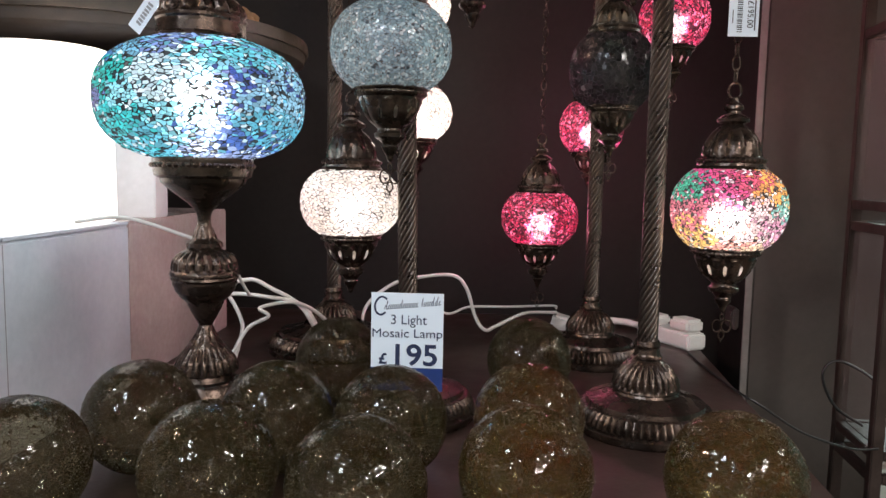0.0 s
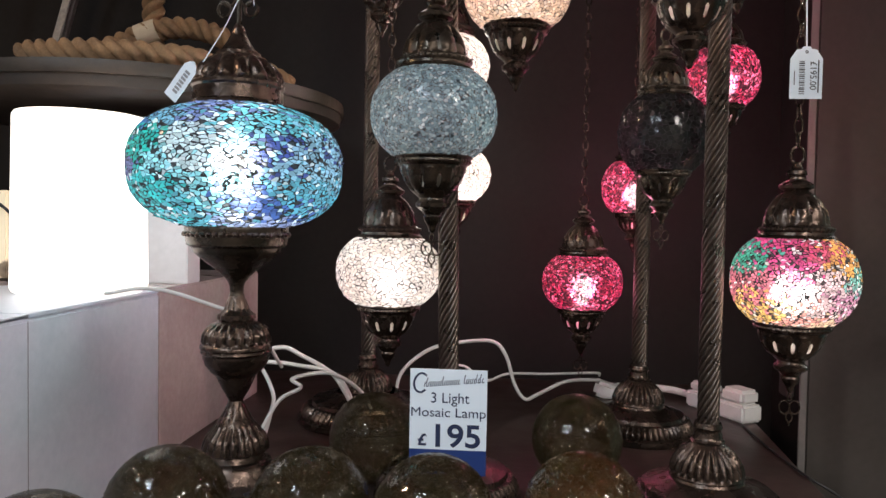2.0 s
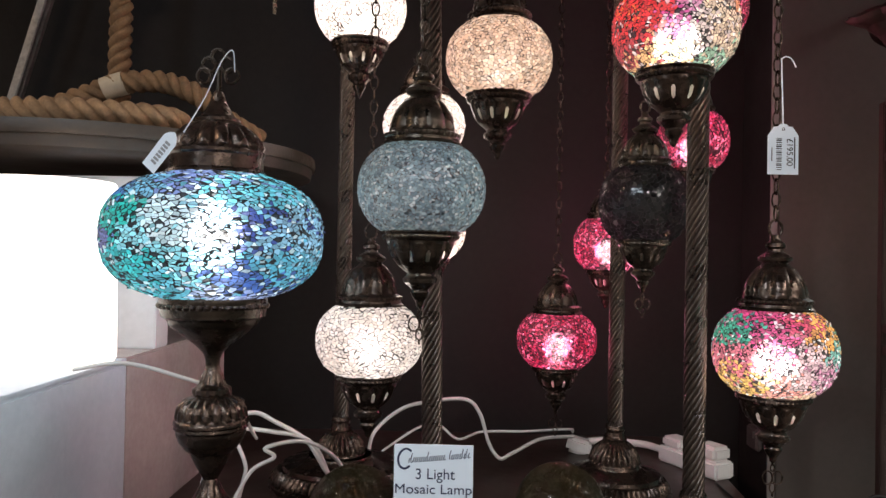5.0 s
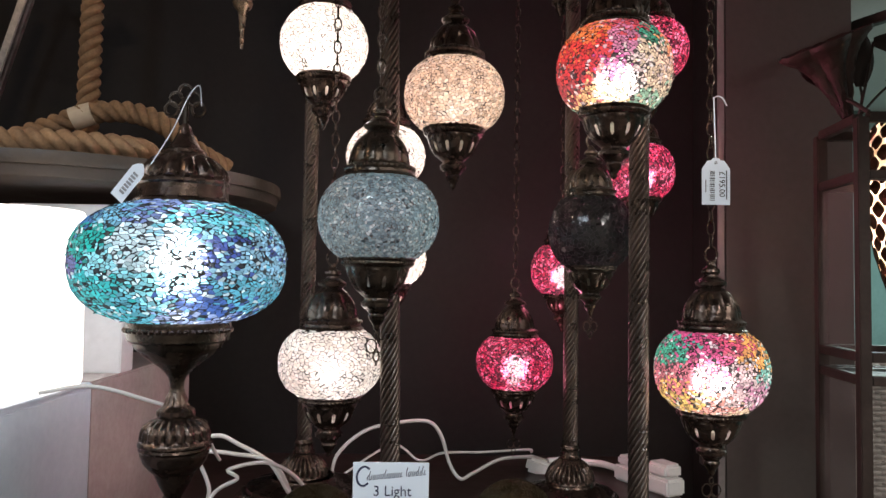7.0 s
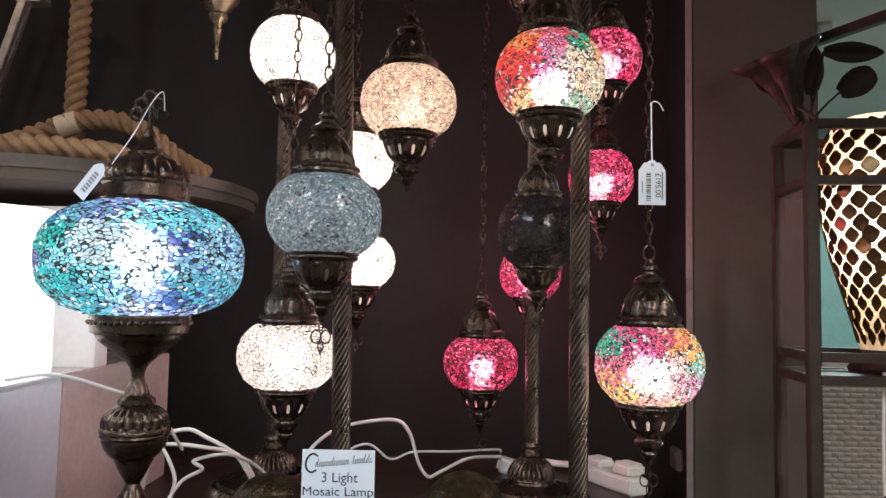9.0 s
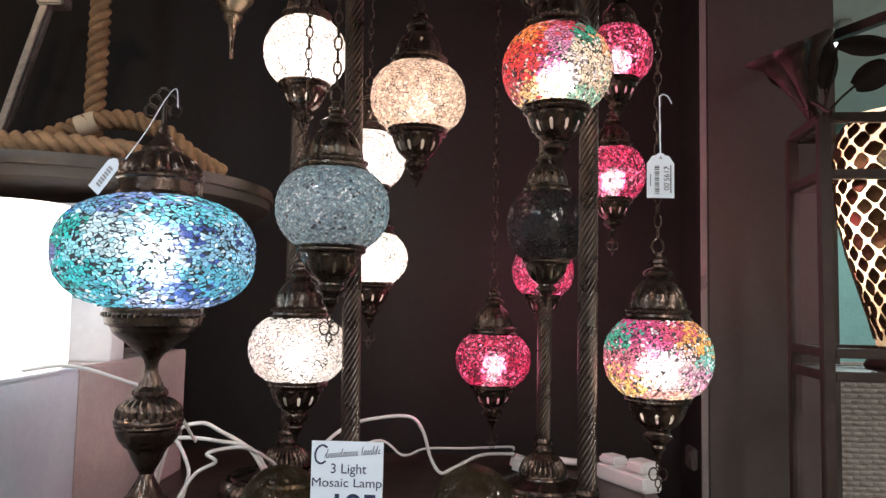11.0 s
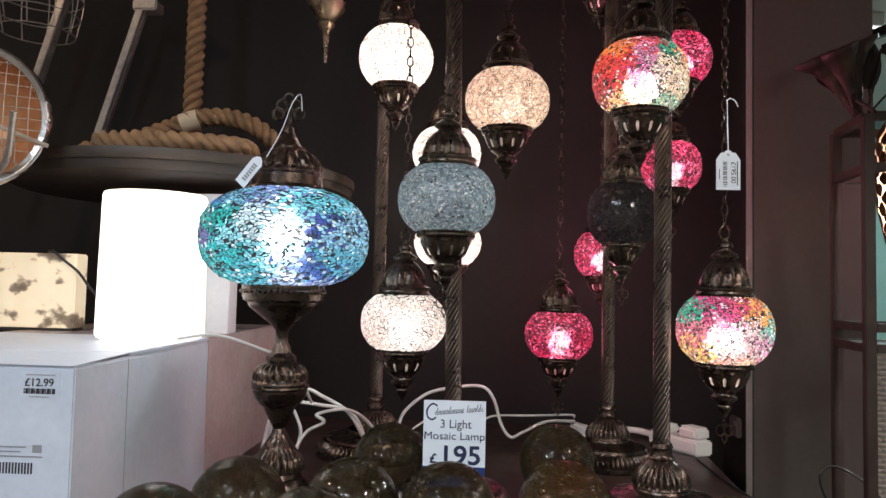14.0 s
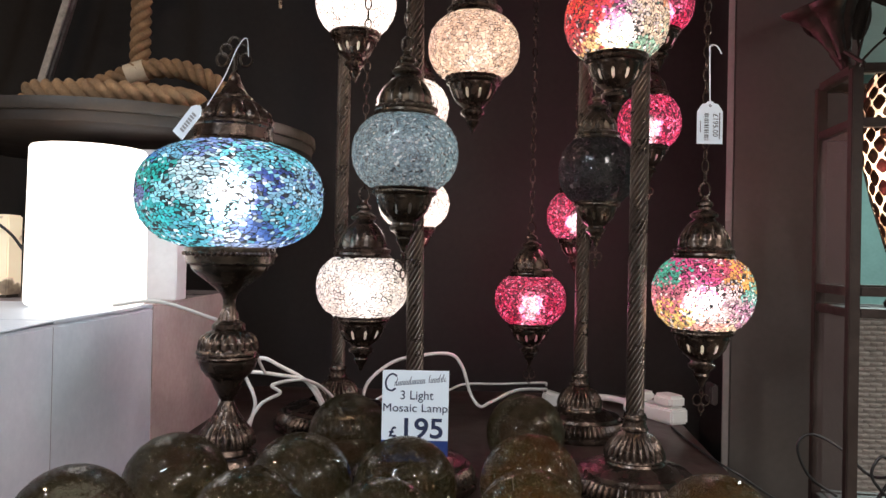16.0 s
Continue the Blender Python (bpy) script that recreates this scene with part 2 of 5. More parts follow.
def crackle_material(name, tint, see):
    """Smoky hollow glass in small flakes: partly seen through, each flake glinting its own way."""
    m, nt, p = nodes_of(name)
    n = noise_node(nt, 9.0, 3)
    geo = nt.nodes.new("ShaderNodeNewGeometry")
    mix = nt.nodes.new("ShaderNodeMix")
    mix.inputs[0].default_value = 0.14
    link(nt, n.outputs["Fac"], mix.inputs[2]), link(nt, geo.outputs["Random Per Island"], mix.inputs[3])
    r = ramp_node(nt, [(q, tuple(a * b for a, b in zip(c, tint))) for q, c in ((0.32, (0.10, 0.038, 0.026)), (0.42, (0.05, 0.026, 0.017)), (0.48, (0.075, 0.048, 0.026)), (0.55, (0.033, 0.042, 0.018)), (0.62, (0.085, 0.045, 0.03)), (0.72, (0.17, 0.105, 0.07)))])
    link(nt, mix.outputs[0], r.inputs[0]), link(nt, r.outputs[0], p.inputs["Base Color"])
    clear = nt.nodes.new("ShaderNodeBsdfTransparent")
    clear.inputs["Color"].default_value = (*[min(0.96, 0.84 * c ** 0.5) for c in tint], 1)
    milky = nt.nodes.new("ShaderNodeBsdfTranslucent")
    grain = nt.nodes.new("ShaderNodeBsdfDiffuse")
    shine = nt.nodes.new("ShaderNodeBsdfGlossy")
    shine.inputs["Roughness"].default_value = 0.08
    fr = nt.nodes.new("ShaderNodeFresnel")
    fr.inputs["IOR"].default_value = 1.42
    for b in (milky, grain):
        link(nt, r.outputs[0], b.inputs["Color"])
    m1, m2, m3 = (nt.nodes.new("ShaderNodeMixShader") for _ in range(3))
    m1.inputs[0].default_value = 0.6
    link(nt, milky.outputs[0], m1.inputs[1]), link(nt, grain.outputs[0], m1.inputs[2])
    m2.inputs[0].default_value = see
    link(nt, m1.outputs[0], m2.inputs[1]), link(nt, clear.outputs[0], m2.inputs[2])
    link(nt, fr.outputs[0], m3.inputs[0]), link(nt, m2.outputs[0], m3.inputs[1]), link(nt, shine.outputs[0], m3.inputs[2])
    link(nt, m3.outputs[0], nt.nodes["Material Output"].inputs["Surface"])
    return m


def slot_glow_liner():
    m, nt, p = nodes_of("slot_glow_liner")
    tl = nt.nodes.new("ShaderNodeBsdfTranslucent")
    tl.inputs["Color"].default_value = (0.42, 0.38, 0.33, 1)
    link(nt, tl.outputs[0], nt.nodes["Material Output"].inputs["Surface"])
    return m


def amber_shell():
    m, nt, p = nodes_of("amber_crackle_shell")
    n = noise_node(nt, 120.0, 3)
    r = ramp_node(nt, [(0.35, (0.78, 0.5, 0.3)), (0.65, (1.0, 0.86, 0.72))])
    link(nt, n.outputs["Fac"], r.inputs[0])
    tl = nt.nodes.new("ShaderNodeBsdfTranslucent")
    rf = nt.nodes.new("ShaderNodeBsdfRefraction")
    rf.inputs["Roughness"].default_value, rf.inputs["IOR"].default_value = 0.6, 1.3
    rf.inputs["Color"].default_value = (0.95, 0.8, 0.6, 1)
    link(nt, r.outputs[0], tl.inputs["Color"])
    mx = nt.nodes.new("ShaderNodeMixShader")
    mx.inputs[0].default_value = 0.3
    link(nt, tl.outputs[0], mx.inputs[1]), link(nt, rf.outputs[0], mx.inputs[2])
    link(nt, mx.outputs[0], nt.nodes["Material Output"].inputs["Surface"])
    return m


def hazy_glass():
    m, nt, p = nodes_of("hazy_glass")
    tr = nt.nodes.new("ShaderNodeBsdfTransparent")
    # pale diffuse film stands in for light reflected by the pane
    haze = nt.nodes.new("ShaderNodeBsdfDiffuse")
    haze.inputs["Color"].default_value = (0.5, 0.47, 0.45, 1)
    n = noise_node(nt, 9.0, 4)
    film = nt.nodes.new("ShaderNodeMapRange")
    film.inputs[3].default_value, film.inputs[4].default_value = 0.02, 0.06
    link(nt, n.outputs["Fac"], film.inputs[0])
    mx = nt.nodes.new("ShaderNodeMixShader")
    link(nt, film.outputs[0], mx.inputs[0]), link(nt, tr.outputs[0], mx.inputs[1]), link(nt, haze.outputs[0], mx.inputs[2])
    link(nt, mx.outputs[0], nt.nodes["Material Output"].inputs["Surface"])
    return m


HAZY_GLASS = hazy_glass()
GOLD_GLOW = amber_shell()
SLOT_LINER = slot_glow_liner()
CRACKLE = crackle_material("olive_crackle_glass", (1.05, 0.97, 0.68), 0.8)
CRACKLE_AMBER = crackle_material("amber_crackle_glass", (1.9, 1.25, 0.64), 0.66)
CRACKLE_GAP = surface("crackle_gap", (0.015, 0.011, 0.006), (0.1, 0.078, 0.038), 0.3, 0.3, 14, 90)

# ---------------------------------------------------------------- mesh helpers


def part(name, bm, mats, parent=None, label="", smooth=True, place=None):
    me = bpy.data.meshes.new(name)
    bm.normal_update()
    bm.to_mesh(me)
    bm.free()
    for m in mats if isinstance(mats, (list, tuple)) else [mats]:
        me.materials.append(m)
    if smooth:
        me.polygons.foreach_set("use_smooth", [True] * len(me.polygons))
        me.set_sharp_from_angle(angle=radians(38))
    ob = new(name, me)
    if parent:
        ob.parent = parent
    if place:
        ob.location = place
    if label:
        ob["label"] = label
    return ob


def thing(name, place, label, category, group="", kind=""):
    ob = new(name)
    ob.location = place
    ob.empty_display_size = 0.05
    return tagged(ob, label, category, group, kind)


def lathe(profile, seg=40, flute=None, slots=None):
    """A turned form. profile: (radius, height) rows. flute: (low, high, count, depth). slots: (low, high, count, half width in radians) leaf-shaped openings."""
    bm = bmesh.new()
    rings = []
    flutes = [] if not flute else flute if isinstance(flute, list) else [flute]
    for r, z in profile:
        ring = []
        for k in range(seg):
            a = 2 * math.pi * k / seg
            q = r
            for low, high, count, depth in flutes:
                if low <= z <= high:
                    q = r * (1 + depth * (abs(math.sin(count * a / 2)) - 0.6))
            ring.append(bm.verts.new((q * math.cos(a), q * math.sin(a), z)))
        rings.append(ring)
    for (ra, za), (rb, zb), a, b in zip(profile, profile[1:], rings, rings[1:]):
        for k in range(seg):
            j = (k + 1) % seg
            if slots:
                turn = 2 * math.pi / slots[2]
                off = ((k + 0.5) * 2 * math.pi / seg + turn / 2) % turn - turn / 2
                rise = ((za + zb) - (slots[0] + slots[1])) / (slots[1] - slots[0])
                if (off / slots[3]) ** 2 + rise ** 2 < 1:
                    continue
            bm.faces.new((a[k], a[j], b[j], b[k]))
    for ring, (r, z), flip in ((rings[0], profile[0], True), (rings[-1], profile[-1], False)):
        if r < 0.004:
            bm.faces.new(ring[::-1] if flip else ring)
    bmesh.ops.recalc_face_normals(bm, faces=bm.faces)
    return bm


def fill(profile, step):
    """More rows between those of a profile, no further apart than step."""
    out = [profile[0]]
    for (ra, za), (rb, zb) in zip(profile, profile[1:]):
        n = max(1, math.ceil(abs(zb - za) / step))
        out += [(ra + (rb - ra) * i / n, za + (zb - za) * i / n) for i in range(1, n + 1)]
    return out


def box_mesh(x0, x1, y0, y1, z0, z1, bevel=0.0, bm=None):
    own = bm is None
    bm = bm or bmesh.new()
    m = Matrix.Translation(((x0 + x1) / 2, (y0 + y1) / 2, (z0 + z1) / 2)) @ Matrix.Diagonal((x1 - x0, y1 - y0, z1 - z0, 1))
    made = bmesh.ops.create_cube(bm, size=1, matrix=m)
    if bevel and own:
        bmesh.ops.bevel(bm, geom=bm.edges[:], offset=bevel, segments=2, affect="EDGES")
    return bm


def smooth_path(points, per=8):
    """A Catmull-Rom path through the points."""
    ps = [Vector(p) for p in points]
    ps = [2 * ps[0] - ps[1], *ps, 2 * ps[-1] - ps[-2]]
    out = []
    for a, b, c, d in zip(ps, ps[1:], ps[2:], ps[3:]):
        for i in range(per):
            t = i / per
            out.append(0.5 * (2 * b + (c - a) * t + (2 * a - 5 * b + 4 * c - d) * t * t + (3 * b - a - 3 * c + d) * t ** 3))
    return out + [ps[-2]]


def tube(points, radius, seg=10, per=8, bm=None, closed=False, lobes=0, lay=0.0, depth=0.0):
    """A round cord along a path; lobes, lay and depth give it the strands of a laid rope."""
    bm = bm or bmesh.new()
    path = smooth_path(points, per) if not closed else [Vector(p) for p in points]
    rings, up, run = [], Vector((0.123, 0.31, 0.94)).normalized(), 0.0
    n = len(path)
    for i, p in enumerate(path):
        t = (path[(i + 1) % n] - path[i - 1]) if closed else (path[min(i + 1, n - 1)] - path[max(i - 1, 0)])
        t.normalize()
        side = t.cross(up)
        if side.length < 1e-4:
            side = t.cross(Vector((1, 0, 0)))
        side.normalize()
        up = side.cross(t).normalized()
        if i:
            run += (path[i] - path[i - 1]).length
        ring = []
        for k in range(seg):
            a = 2 * math.pi * k / seg
            q = radius * (1 + depth * (abs(math.cos(lobes * a / 2)) - 0.5)) if lobes else radius
            a -= lay * run
            ring.append(bm.verts.new(p + q * (math.cos(a) * side + math.sin(a) * up)))
        rings.append(ring)
    pairs = list(zip(rings, rings[1:])) + ([(rings[-1], rings[0])] if closed else [])
    for a, b in pairs:
        for k in range(seg):
            j = (k + 1) % seg
            bm.faces.new((a[k], a[j], b[j], b[k]))
    if not closed:
        bm.faces.new(rings[0][::-1]), bm.faces.new(rings[-1])
    return bm


def ring_path(center, rx, rz, axis="y", count=20):
    c = Vector(center)
    out = []
    for k in range(count):
        a = 2 * math.pi * k / count
        u, v = rx * math.cos(a), rz * math.sin(a)
        out.append(c + {"y": Vector((u, 0, v)), "x": Vector((0, u, v)), "z": Vector((u, v, 0))}[axis])
    return out


def letters(text, size, mat, parent, m, name="lettering", align="CENTER", bold=0.0, wide=0.0):
    """Flat raised lettering as a mesh, laid at m in the parent's space (reading along +x, up along +y)."""
    curve = bpy.data.curves.new(name, "FONT")
    curve.body, curve.size, curve.align_x, curve.extrude = text, size, align, 0.0002
    curve.offset = bold
    temp = bpy.data.objects.new(name, curve)
    scene.collection.objects.link(temp)
    bpy.context.view_layer.update()
    me = bpy.data.meshes.new_from_object(temp)
    bpy.data.objects.remove(temp)
    me.materials.append(mat)
    if wide:
        span = max(v.co.x for v in me.vertices) - min(v.co.x for v in me.vertices)
        me.transform(Matrix.Diagonal((wide / span, 1, 1, 1)))
    ob = new(name, me)
    ob.parent = parent
    ob.matrix_basis = m
    return ob


def cells(count, seed, jitter=0.9):
    """Irregular cells that tile the unit ball: (centre, corners) each."""
    rng = random.Random(seed)
    pts = []
    for i in range(count):
        z = 1 - 2 * (i + 0.5) / count
        a = i * 2.399963 + rng.uniform(-1, 1) * jitter * 2.2 / math.sqrt(count) / max(0.15, math.sqrt(1 - z * z))
        z = max(-1, min(1, z + rng.uniform(-1, 1) * jitter * 2.0 / math.sqrt(count) * math.sqrt(max(0, 1 - z * z))))
        r = math.sqrt(max(0, 1 - z * z))
        pts.append(Vector((r * math.cos(a), r * math.sin(a), z)))
    bm = bmesh.new()
    for p in pts:
        bm.verts.new(p)
    bmesh.ops.convex_hull(bm, input=bm.verts[:])
    bm.normal_update()
    out = []
    for v in bm.verts:
        if len(v.link_faces) < 3:
            continue
        c = v.co.normalized()
        u = c.orthogonal().normalized()
        w = c.cross(u)
        corners = []
        for f in v.link_faces:
            n = f.normal.copy()
            if n.dot(c) < 0:
                n.negate()
            corners.append(n.normalized())
        corners.sort(key=lambda q: math.atan2((q - c).dot(w), (q - c).dot(u)))
        out.append((c.copy(), corners))
    bm.free()
    return out


CELL_SETS = {}


def mosaic_shell(count, seed, rx, rz, top, bottom, gap=0.1, proud=0.0008, tilt=0.0, power=2.0, apart=0, patches=None, glints=4):
    """A globe of separate glass chips with grout between them. top, bottom: heights, as shares of rz, at which it is open.
    apart: how many chips of the front come as meshes of their own, after the rest. patches: (across, up, size, colour) of coloured glass."""
    if (count, seed) not in CELL_SETS:
        CELL_SETS[count, seed] = cells(count, seed)
    rng = random.Random(seed + 7)
    bm = bmesh.new()

    def lay(q):
        # flattened ball with slightly squarer shoulders
        s = math.hypot(q.x, q.y)
        a = math.atan2(q.z, s)
        k = 1 / (abs(math.cos(a)) ** power + abs(math.sin(a)) ** power) ** (1 / power)
        f = k * math.cos(a) / max(s, 1e-6)
        return Vector((q.x * f * rx, q.y * f * rx, k * math.sin(a) * rz))

    def own_colour(c):
        d = c + 0.16 * noise.noise_vector(c * 5.0 + Vector((seed, 0, 0))) + 0.1 * noise.noise_vector(c * 13.0)
        k = rng.random()
        if k < 0.05:
            return (0.012, 0.012, 0.016)
        if k < 0.13:
            return (0.85, 0.92, 0.94)
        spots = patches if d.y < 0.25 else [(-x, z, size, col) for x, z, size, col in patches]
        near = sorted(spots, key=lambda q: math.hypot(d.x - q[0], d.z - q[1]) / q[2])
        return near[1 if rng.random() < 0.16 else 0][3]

    order = sorted(CELL_SETS[count, seed], key=lambda cell: cell[0].y)
    alone, whole = [], bm
    if patches:
        whole.loops.layers.float_color.new("chip_colour")
    for n_cell, (c, corners) in enumerate(order):
        bm = bmesh.new() if n_cell < apart else whole
        if n_cell < apart:
            alone.append(bm)
            bm.loops.layers.float_color.new("chip_colour")
        if not bottom <= c.z <= top:
            rng.random()
            continue
        outer = [lay(q) for q in corners]
        mid = sum(outer, Vector()) / len(outer)
        n = Vector((mid.x / rx ** 2, mid.y / rx ** 2, mid.z / rz ** 2)).normalized()
        lean = Vector((rng.uniform(-1, 1), rng.uniform(-1, 1), rng.uniform(-1, 1))) * (tilt if rng.random() < 0.9 else tilt * glints)
        g = gap * (rng.uniform(0.4, 1.3) if rng.random() < 0.82 else rng.uniform(1.5, 2.8))
        a = [bm.verts.new(p) for p in outer]
        b = [bm.verts.new(mid + (p - mid) * (1 - g * rng.choice((0.15, 0.3, 1.0, 2.0))) + n * proud + n * (p - mid).dot(lean)) for p in outer]
        face = bm.faces.new(b)
        for k in range(len(a)):
            j = (k + 1) % len(a)
            bm.faces.new((a[k], a[j], b[j], b[k])).material_index = 1
        if patches:
            layer = bm.loops.layers.float_color["chip_colour"]
            tint = (*own_colour(c), 1)
            for corner in face.loops:
                corner[layer] = tint
    return (whole, alone) if apart else whole


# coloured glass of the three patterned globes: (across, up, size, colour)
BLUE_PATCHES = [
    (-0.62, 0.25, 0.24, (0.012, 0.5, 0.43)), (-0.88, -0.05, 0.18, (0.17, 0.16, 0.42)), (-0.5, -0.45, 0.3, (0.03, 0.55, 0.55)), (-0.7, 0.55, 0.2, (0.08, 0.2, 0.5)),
    # whitish middle patch: the bulb's hot glare, put into the chip colour
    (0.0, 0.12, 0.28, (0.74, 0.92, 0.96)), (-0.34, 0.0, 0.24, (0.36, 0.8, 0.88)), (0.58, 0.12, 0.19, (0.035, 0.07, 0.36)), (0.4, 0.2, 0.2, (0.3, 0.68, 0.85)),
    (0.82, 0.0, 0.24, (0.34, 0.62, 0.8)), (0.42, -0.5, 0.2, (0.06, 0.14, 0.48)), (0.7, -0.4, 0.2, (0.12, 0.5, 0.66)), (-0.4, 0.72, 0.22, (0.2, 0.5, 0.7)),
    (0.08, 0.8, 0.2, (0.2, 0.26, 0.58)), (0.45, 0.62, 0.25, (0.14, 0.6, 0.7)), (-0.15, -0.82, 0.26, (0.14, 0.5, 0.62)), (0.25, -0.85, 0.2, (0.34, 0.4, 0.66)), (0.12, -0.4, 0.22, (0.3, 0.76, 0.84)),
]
LOW_PATCHES = [
    (-0.8, 0.45, 0.2, (0.03, 0.48, 0.33)), (-0.36, 0.42, 0.3, (0.68, 0.06, 0.28)), (-0.68, -0.05, 0.28, (0.82, 0.22, 0.32)),
    (0.05, 0.68, 0.26, (0.66, 0.09, 0.2)), (0.52, 0.55, 0.3, (0.92, 0.5, 0.12)), (0.82, 0.05, 0.24, (0.22, 0.72, 0.66)),
    (0.1, -0.2, 0.32, (0.92, 0.78, 0.84)), (0.58, -0.5, 0.26, (0.68, 0.34, 0.55)), (-0.68, -0.55, 0.25, (0.92, 0.66, 0.18)),
    (-0.2, -0.75, 0.25, (0.9, 0.4, 0.35)), (0.3, -0.85, 0.22, (0.88, 0.74, 0.5)),
]
HIGH_PATCHES = [
    (-0.66, 0.02, 0.34, (0.72, 0.03, 0.035)), (-0.58, 0.52, 0.24, (0.88, 0.28, 0.05)), (0.0, 0.8, 0.3, (0.68, 0.06, 0.1)),
    (-0.14, 0.32, 0.24, (0.66, 0.27, 0.52)), (-0.26, -0.2, 0.18, (0.55, 0.06, 0.34)), (0.45, 0.45, 0.22, (0.012, 0.42, 0.26)),
    (0.8, 0.46, 0.22, (0.88, 0.42, 0.18)), (0.62, -0.18, 0.38, (0.88, 0.8, 0.6)), (0.12, -0.25, 0.26, (0.93, 0.88, 0.88)),
    (-0.45, -0.68, 0.25, (0.9, 0.7, 0.3)), (0.5, -0.8, 0.22, (0.3, 0.68, 0.5)), (-0.82, -0.6, 0.2, (0.42, 0.05, 0.06)),
]

# ---------------------------------------------------------------- the place
def slab(name, x0, x1, y0, y1, z0, z1, mat, label, category, bevel=0.0):
    return tagged(part(name, box_mesh(x0, x1, y0, y1, z0, z1, bevel), mat, smooth=False), label, category, kind="structure")


slab("floor", -3.2, 4.2, -3.2, 5.2, -0.1, 0.0, FLOOR_MAT, "dark brown hard floor of the shop", "floor")
slab("ceiling", -3.2, 4.2, -3.2, 5.2, 2.7, 2.8, CEIL_MAT, "plain pale painted ceiling of the shop", "ceiling")
slab("wall_south", -3.2, 4.2, -3.3, -3.2, 0.0, 2.7, ROOM_MAT, "plain shop wall behind the viewer", "wall")
slab("wall_west", -3.3, -3.2, -3.2, 5.2, 0.0, 2.7, ROOM_MAT, "plain shop side wall", "wall")
slab("wall_east", 4.2, 4.3, -3.2, 5.2, 0.0, 2.7, TEAL_MAT, "teal green shop side wall", "wall")
slab("wall_north", -3.2, 4.2, 5.2, 5.3, 0.0, 2.7, TEAL_MAT, "teal green far shop wall", "wall")
# unseen board, added to keep the ceiling lamps off the display's upper part
slab("canopy", -0.5, 1.8, 0.58, 0.62, 1.95, 2.7, SHELF_WOOD, "unseen dark board added to shade the upper display", "canopy")
slab("back_panel", -3.2, 0.744, 2.08, 2.12, 0.0, 2.7, BACKCLOTH, "black painted back panel behind the lamp display", "back panel")
slab("pillar", 0.745, 1.07, 1.905, 2.3, 0.0, 2.7, PILLAR, "taupe painted pillar beside the lamp display", "pillar", 0.004)


def skewed_board(name, y0, y1, z0, z1, inset, label, category):
    """A board whose end runs slightly aslant."""
    bm = box_mesh(-3.0, 0.5, y0, y1, z0, z1)
    for v in bm.verts:
        if v.co.x > 0:
            v.co.x = 0.408 + 0.0945 * v.co.y - inset
    if not inset:
        bmesh.ops.bevel(bm, geom=bm.edges[:], offset=0.004, segments=2, affect="EDGES")
    return tagged(part(name, bm, SHELF_WOOD, smooth=False), label, category, kind="structure")


skewed_board("display_shelf", 0.62, 2.078, SHELF - 0.04, SHELF, 0.0, "dark stained wooden display shelf", "shelf")
skewed_board("shelf_plinth", 0.70, 2.07, 0.0, SHELF - 0.042, 0.04, "dark wooden plinth under the display shelf", "plinth")

slab("side_panel", 0.730, 0.743, 1.912, 2.078, 0.0, 2.7, BACKCLOTH, "black painted side panel between back panel and pillar", "side panel")
slab("trim", 0.729, 0.7445, 1.904, 1.911, 0.0, 2.7, EDGE_PAINT, "narrow pale painted edge strip of the pillar", "trim", 0.001)
rail = part("trim", box_mesh(-0.013, 0.013, -0.78, 0.78, -0.013, 0.013, 0.002), IRON, smooth=False)
rail.matrix_basis = pose(1.43, 1.335, 2.115, 0, 0, 24)
tagged(rail, "dark overhead rail from the pillar to the added shading board", "rail", kind="structure")

# ---------------------------------------------------------------- mosaic lamps


def chain_mesh(top, bottom, x=0.0, y=0.0, link_h=0.022, wire=0.0013, w=0.0055):
    bm = bmesh.new()
    z, k = bottom, 0
    while z < top:
        tube(ring_path((x, y, z + link_h / 2), w, link_h / 2, "y" if k % 2 else "x", 12), wire, 6, bm=bm, closed=True)
        z += link_h - 2.6 * wire
        k += 1
    return bm


def cap_profile(R):
    return [(a * R, b * R) for a, b in ((0.56, -0.03), (0.62, 0.0), (0.63, 0.05), (0.585, 0.08), (0.575, 0.13), (0.6, 0.16), (0.6, 0.2), (0.52, 0.24), (0.505, 0.3), (0.49, 0.4), (0.45, 0.52), (0.38, 0.64), (0.3, 0.74), (0.22, 0.8), (0.2, 0.83), (0.27, 0.87), (0.28, 0.92), (0.2, 0.98), (0.13, 1.02), (0.12, 1.06), (0.17, 1.1), (0.16, 1.16), (0.09, 1.21), (0.06, 1.3), (0.003, 1.32))]


def cup_profile(R):
    return [(a * R, -b * R) for a, b in ((0.56, -0.03), (0.62, 0.0), (0.635, 0.04), (0.6, 0.075), (0.61, 0.11), (0.59, 0.145), (0.535, 0.17), (0.525, 0.22), (0.49, 0.32), (0.44, 0.44), (0.37, 0.54), (0.27, 0.63), (0.21, 0.68), (0.22, 0.72), (0.27, 0.76), (0.26, 0.82), (0.18, 0.88), (0.13, 0.94), (0.15, 0.98), (0.12, 1.05), (0.07, 1.12), (0.05, 1.2), (0.003, 1.24))]


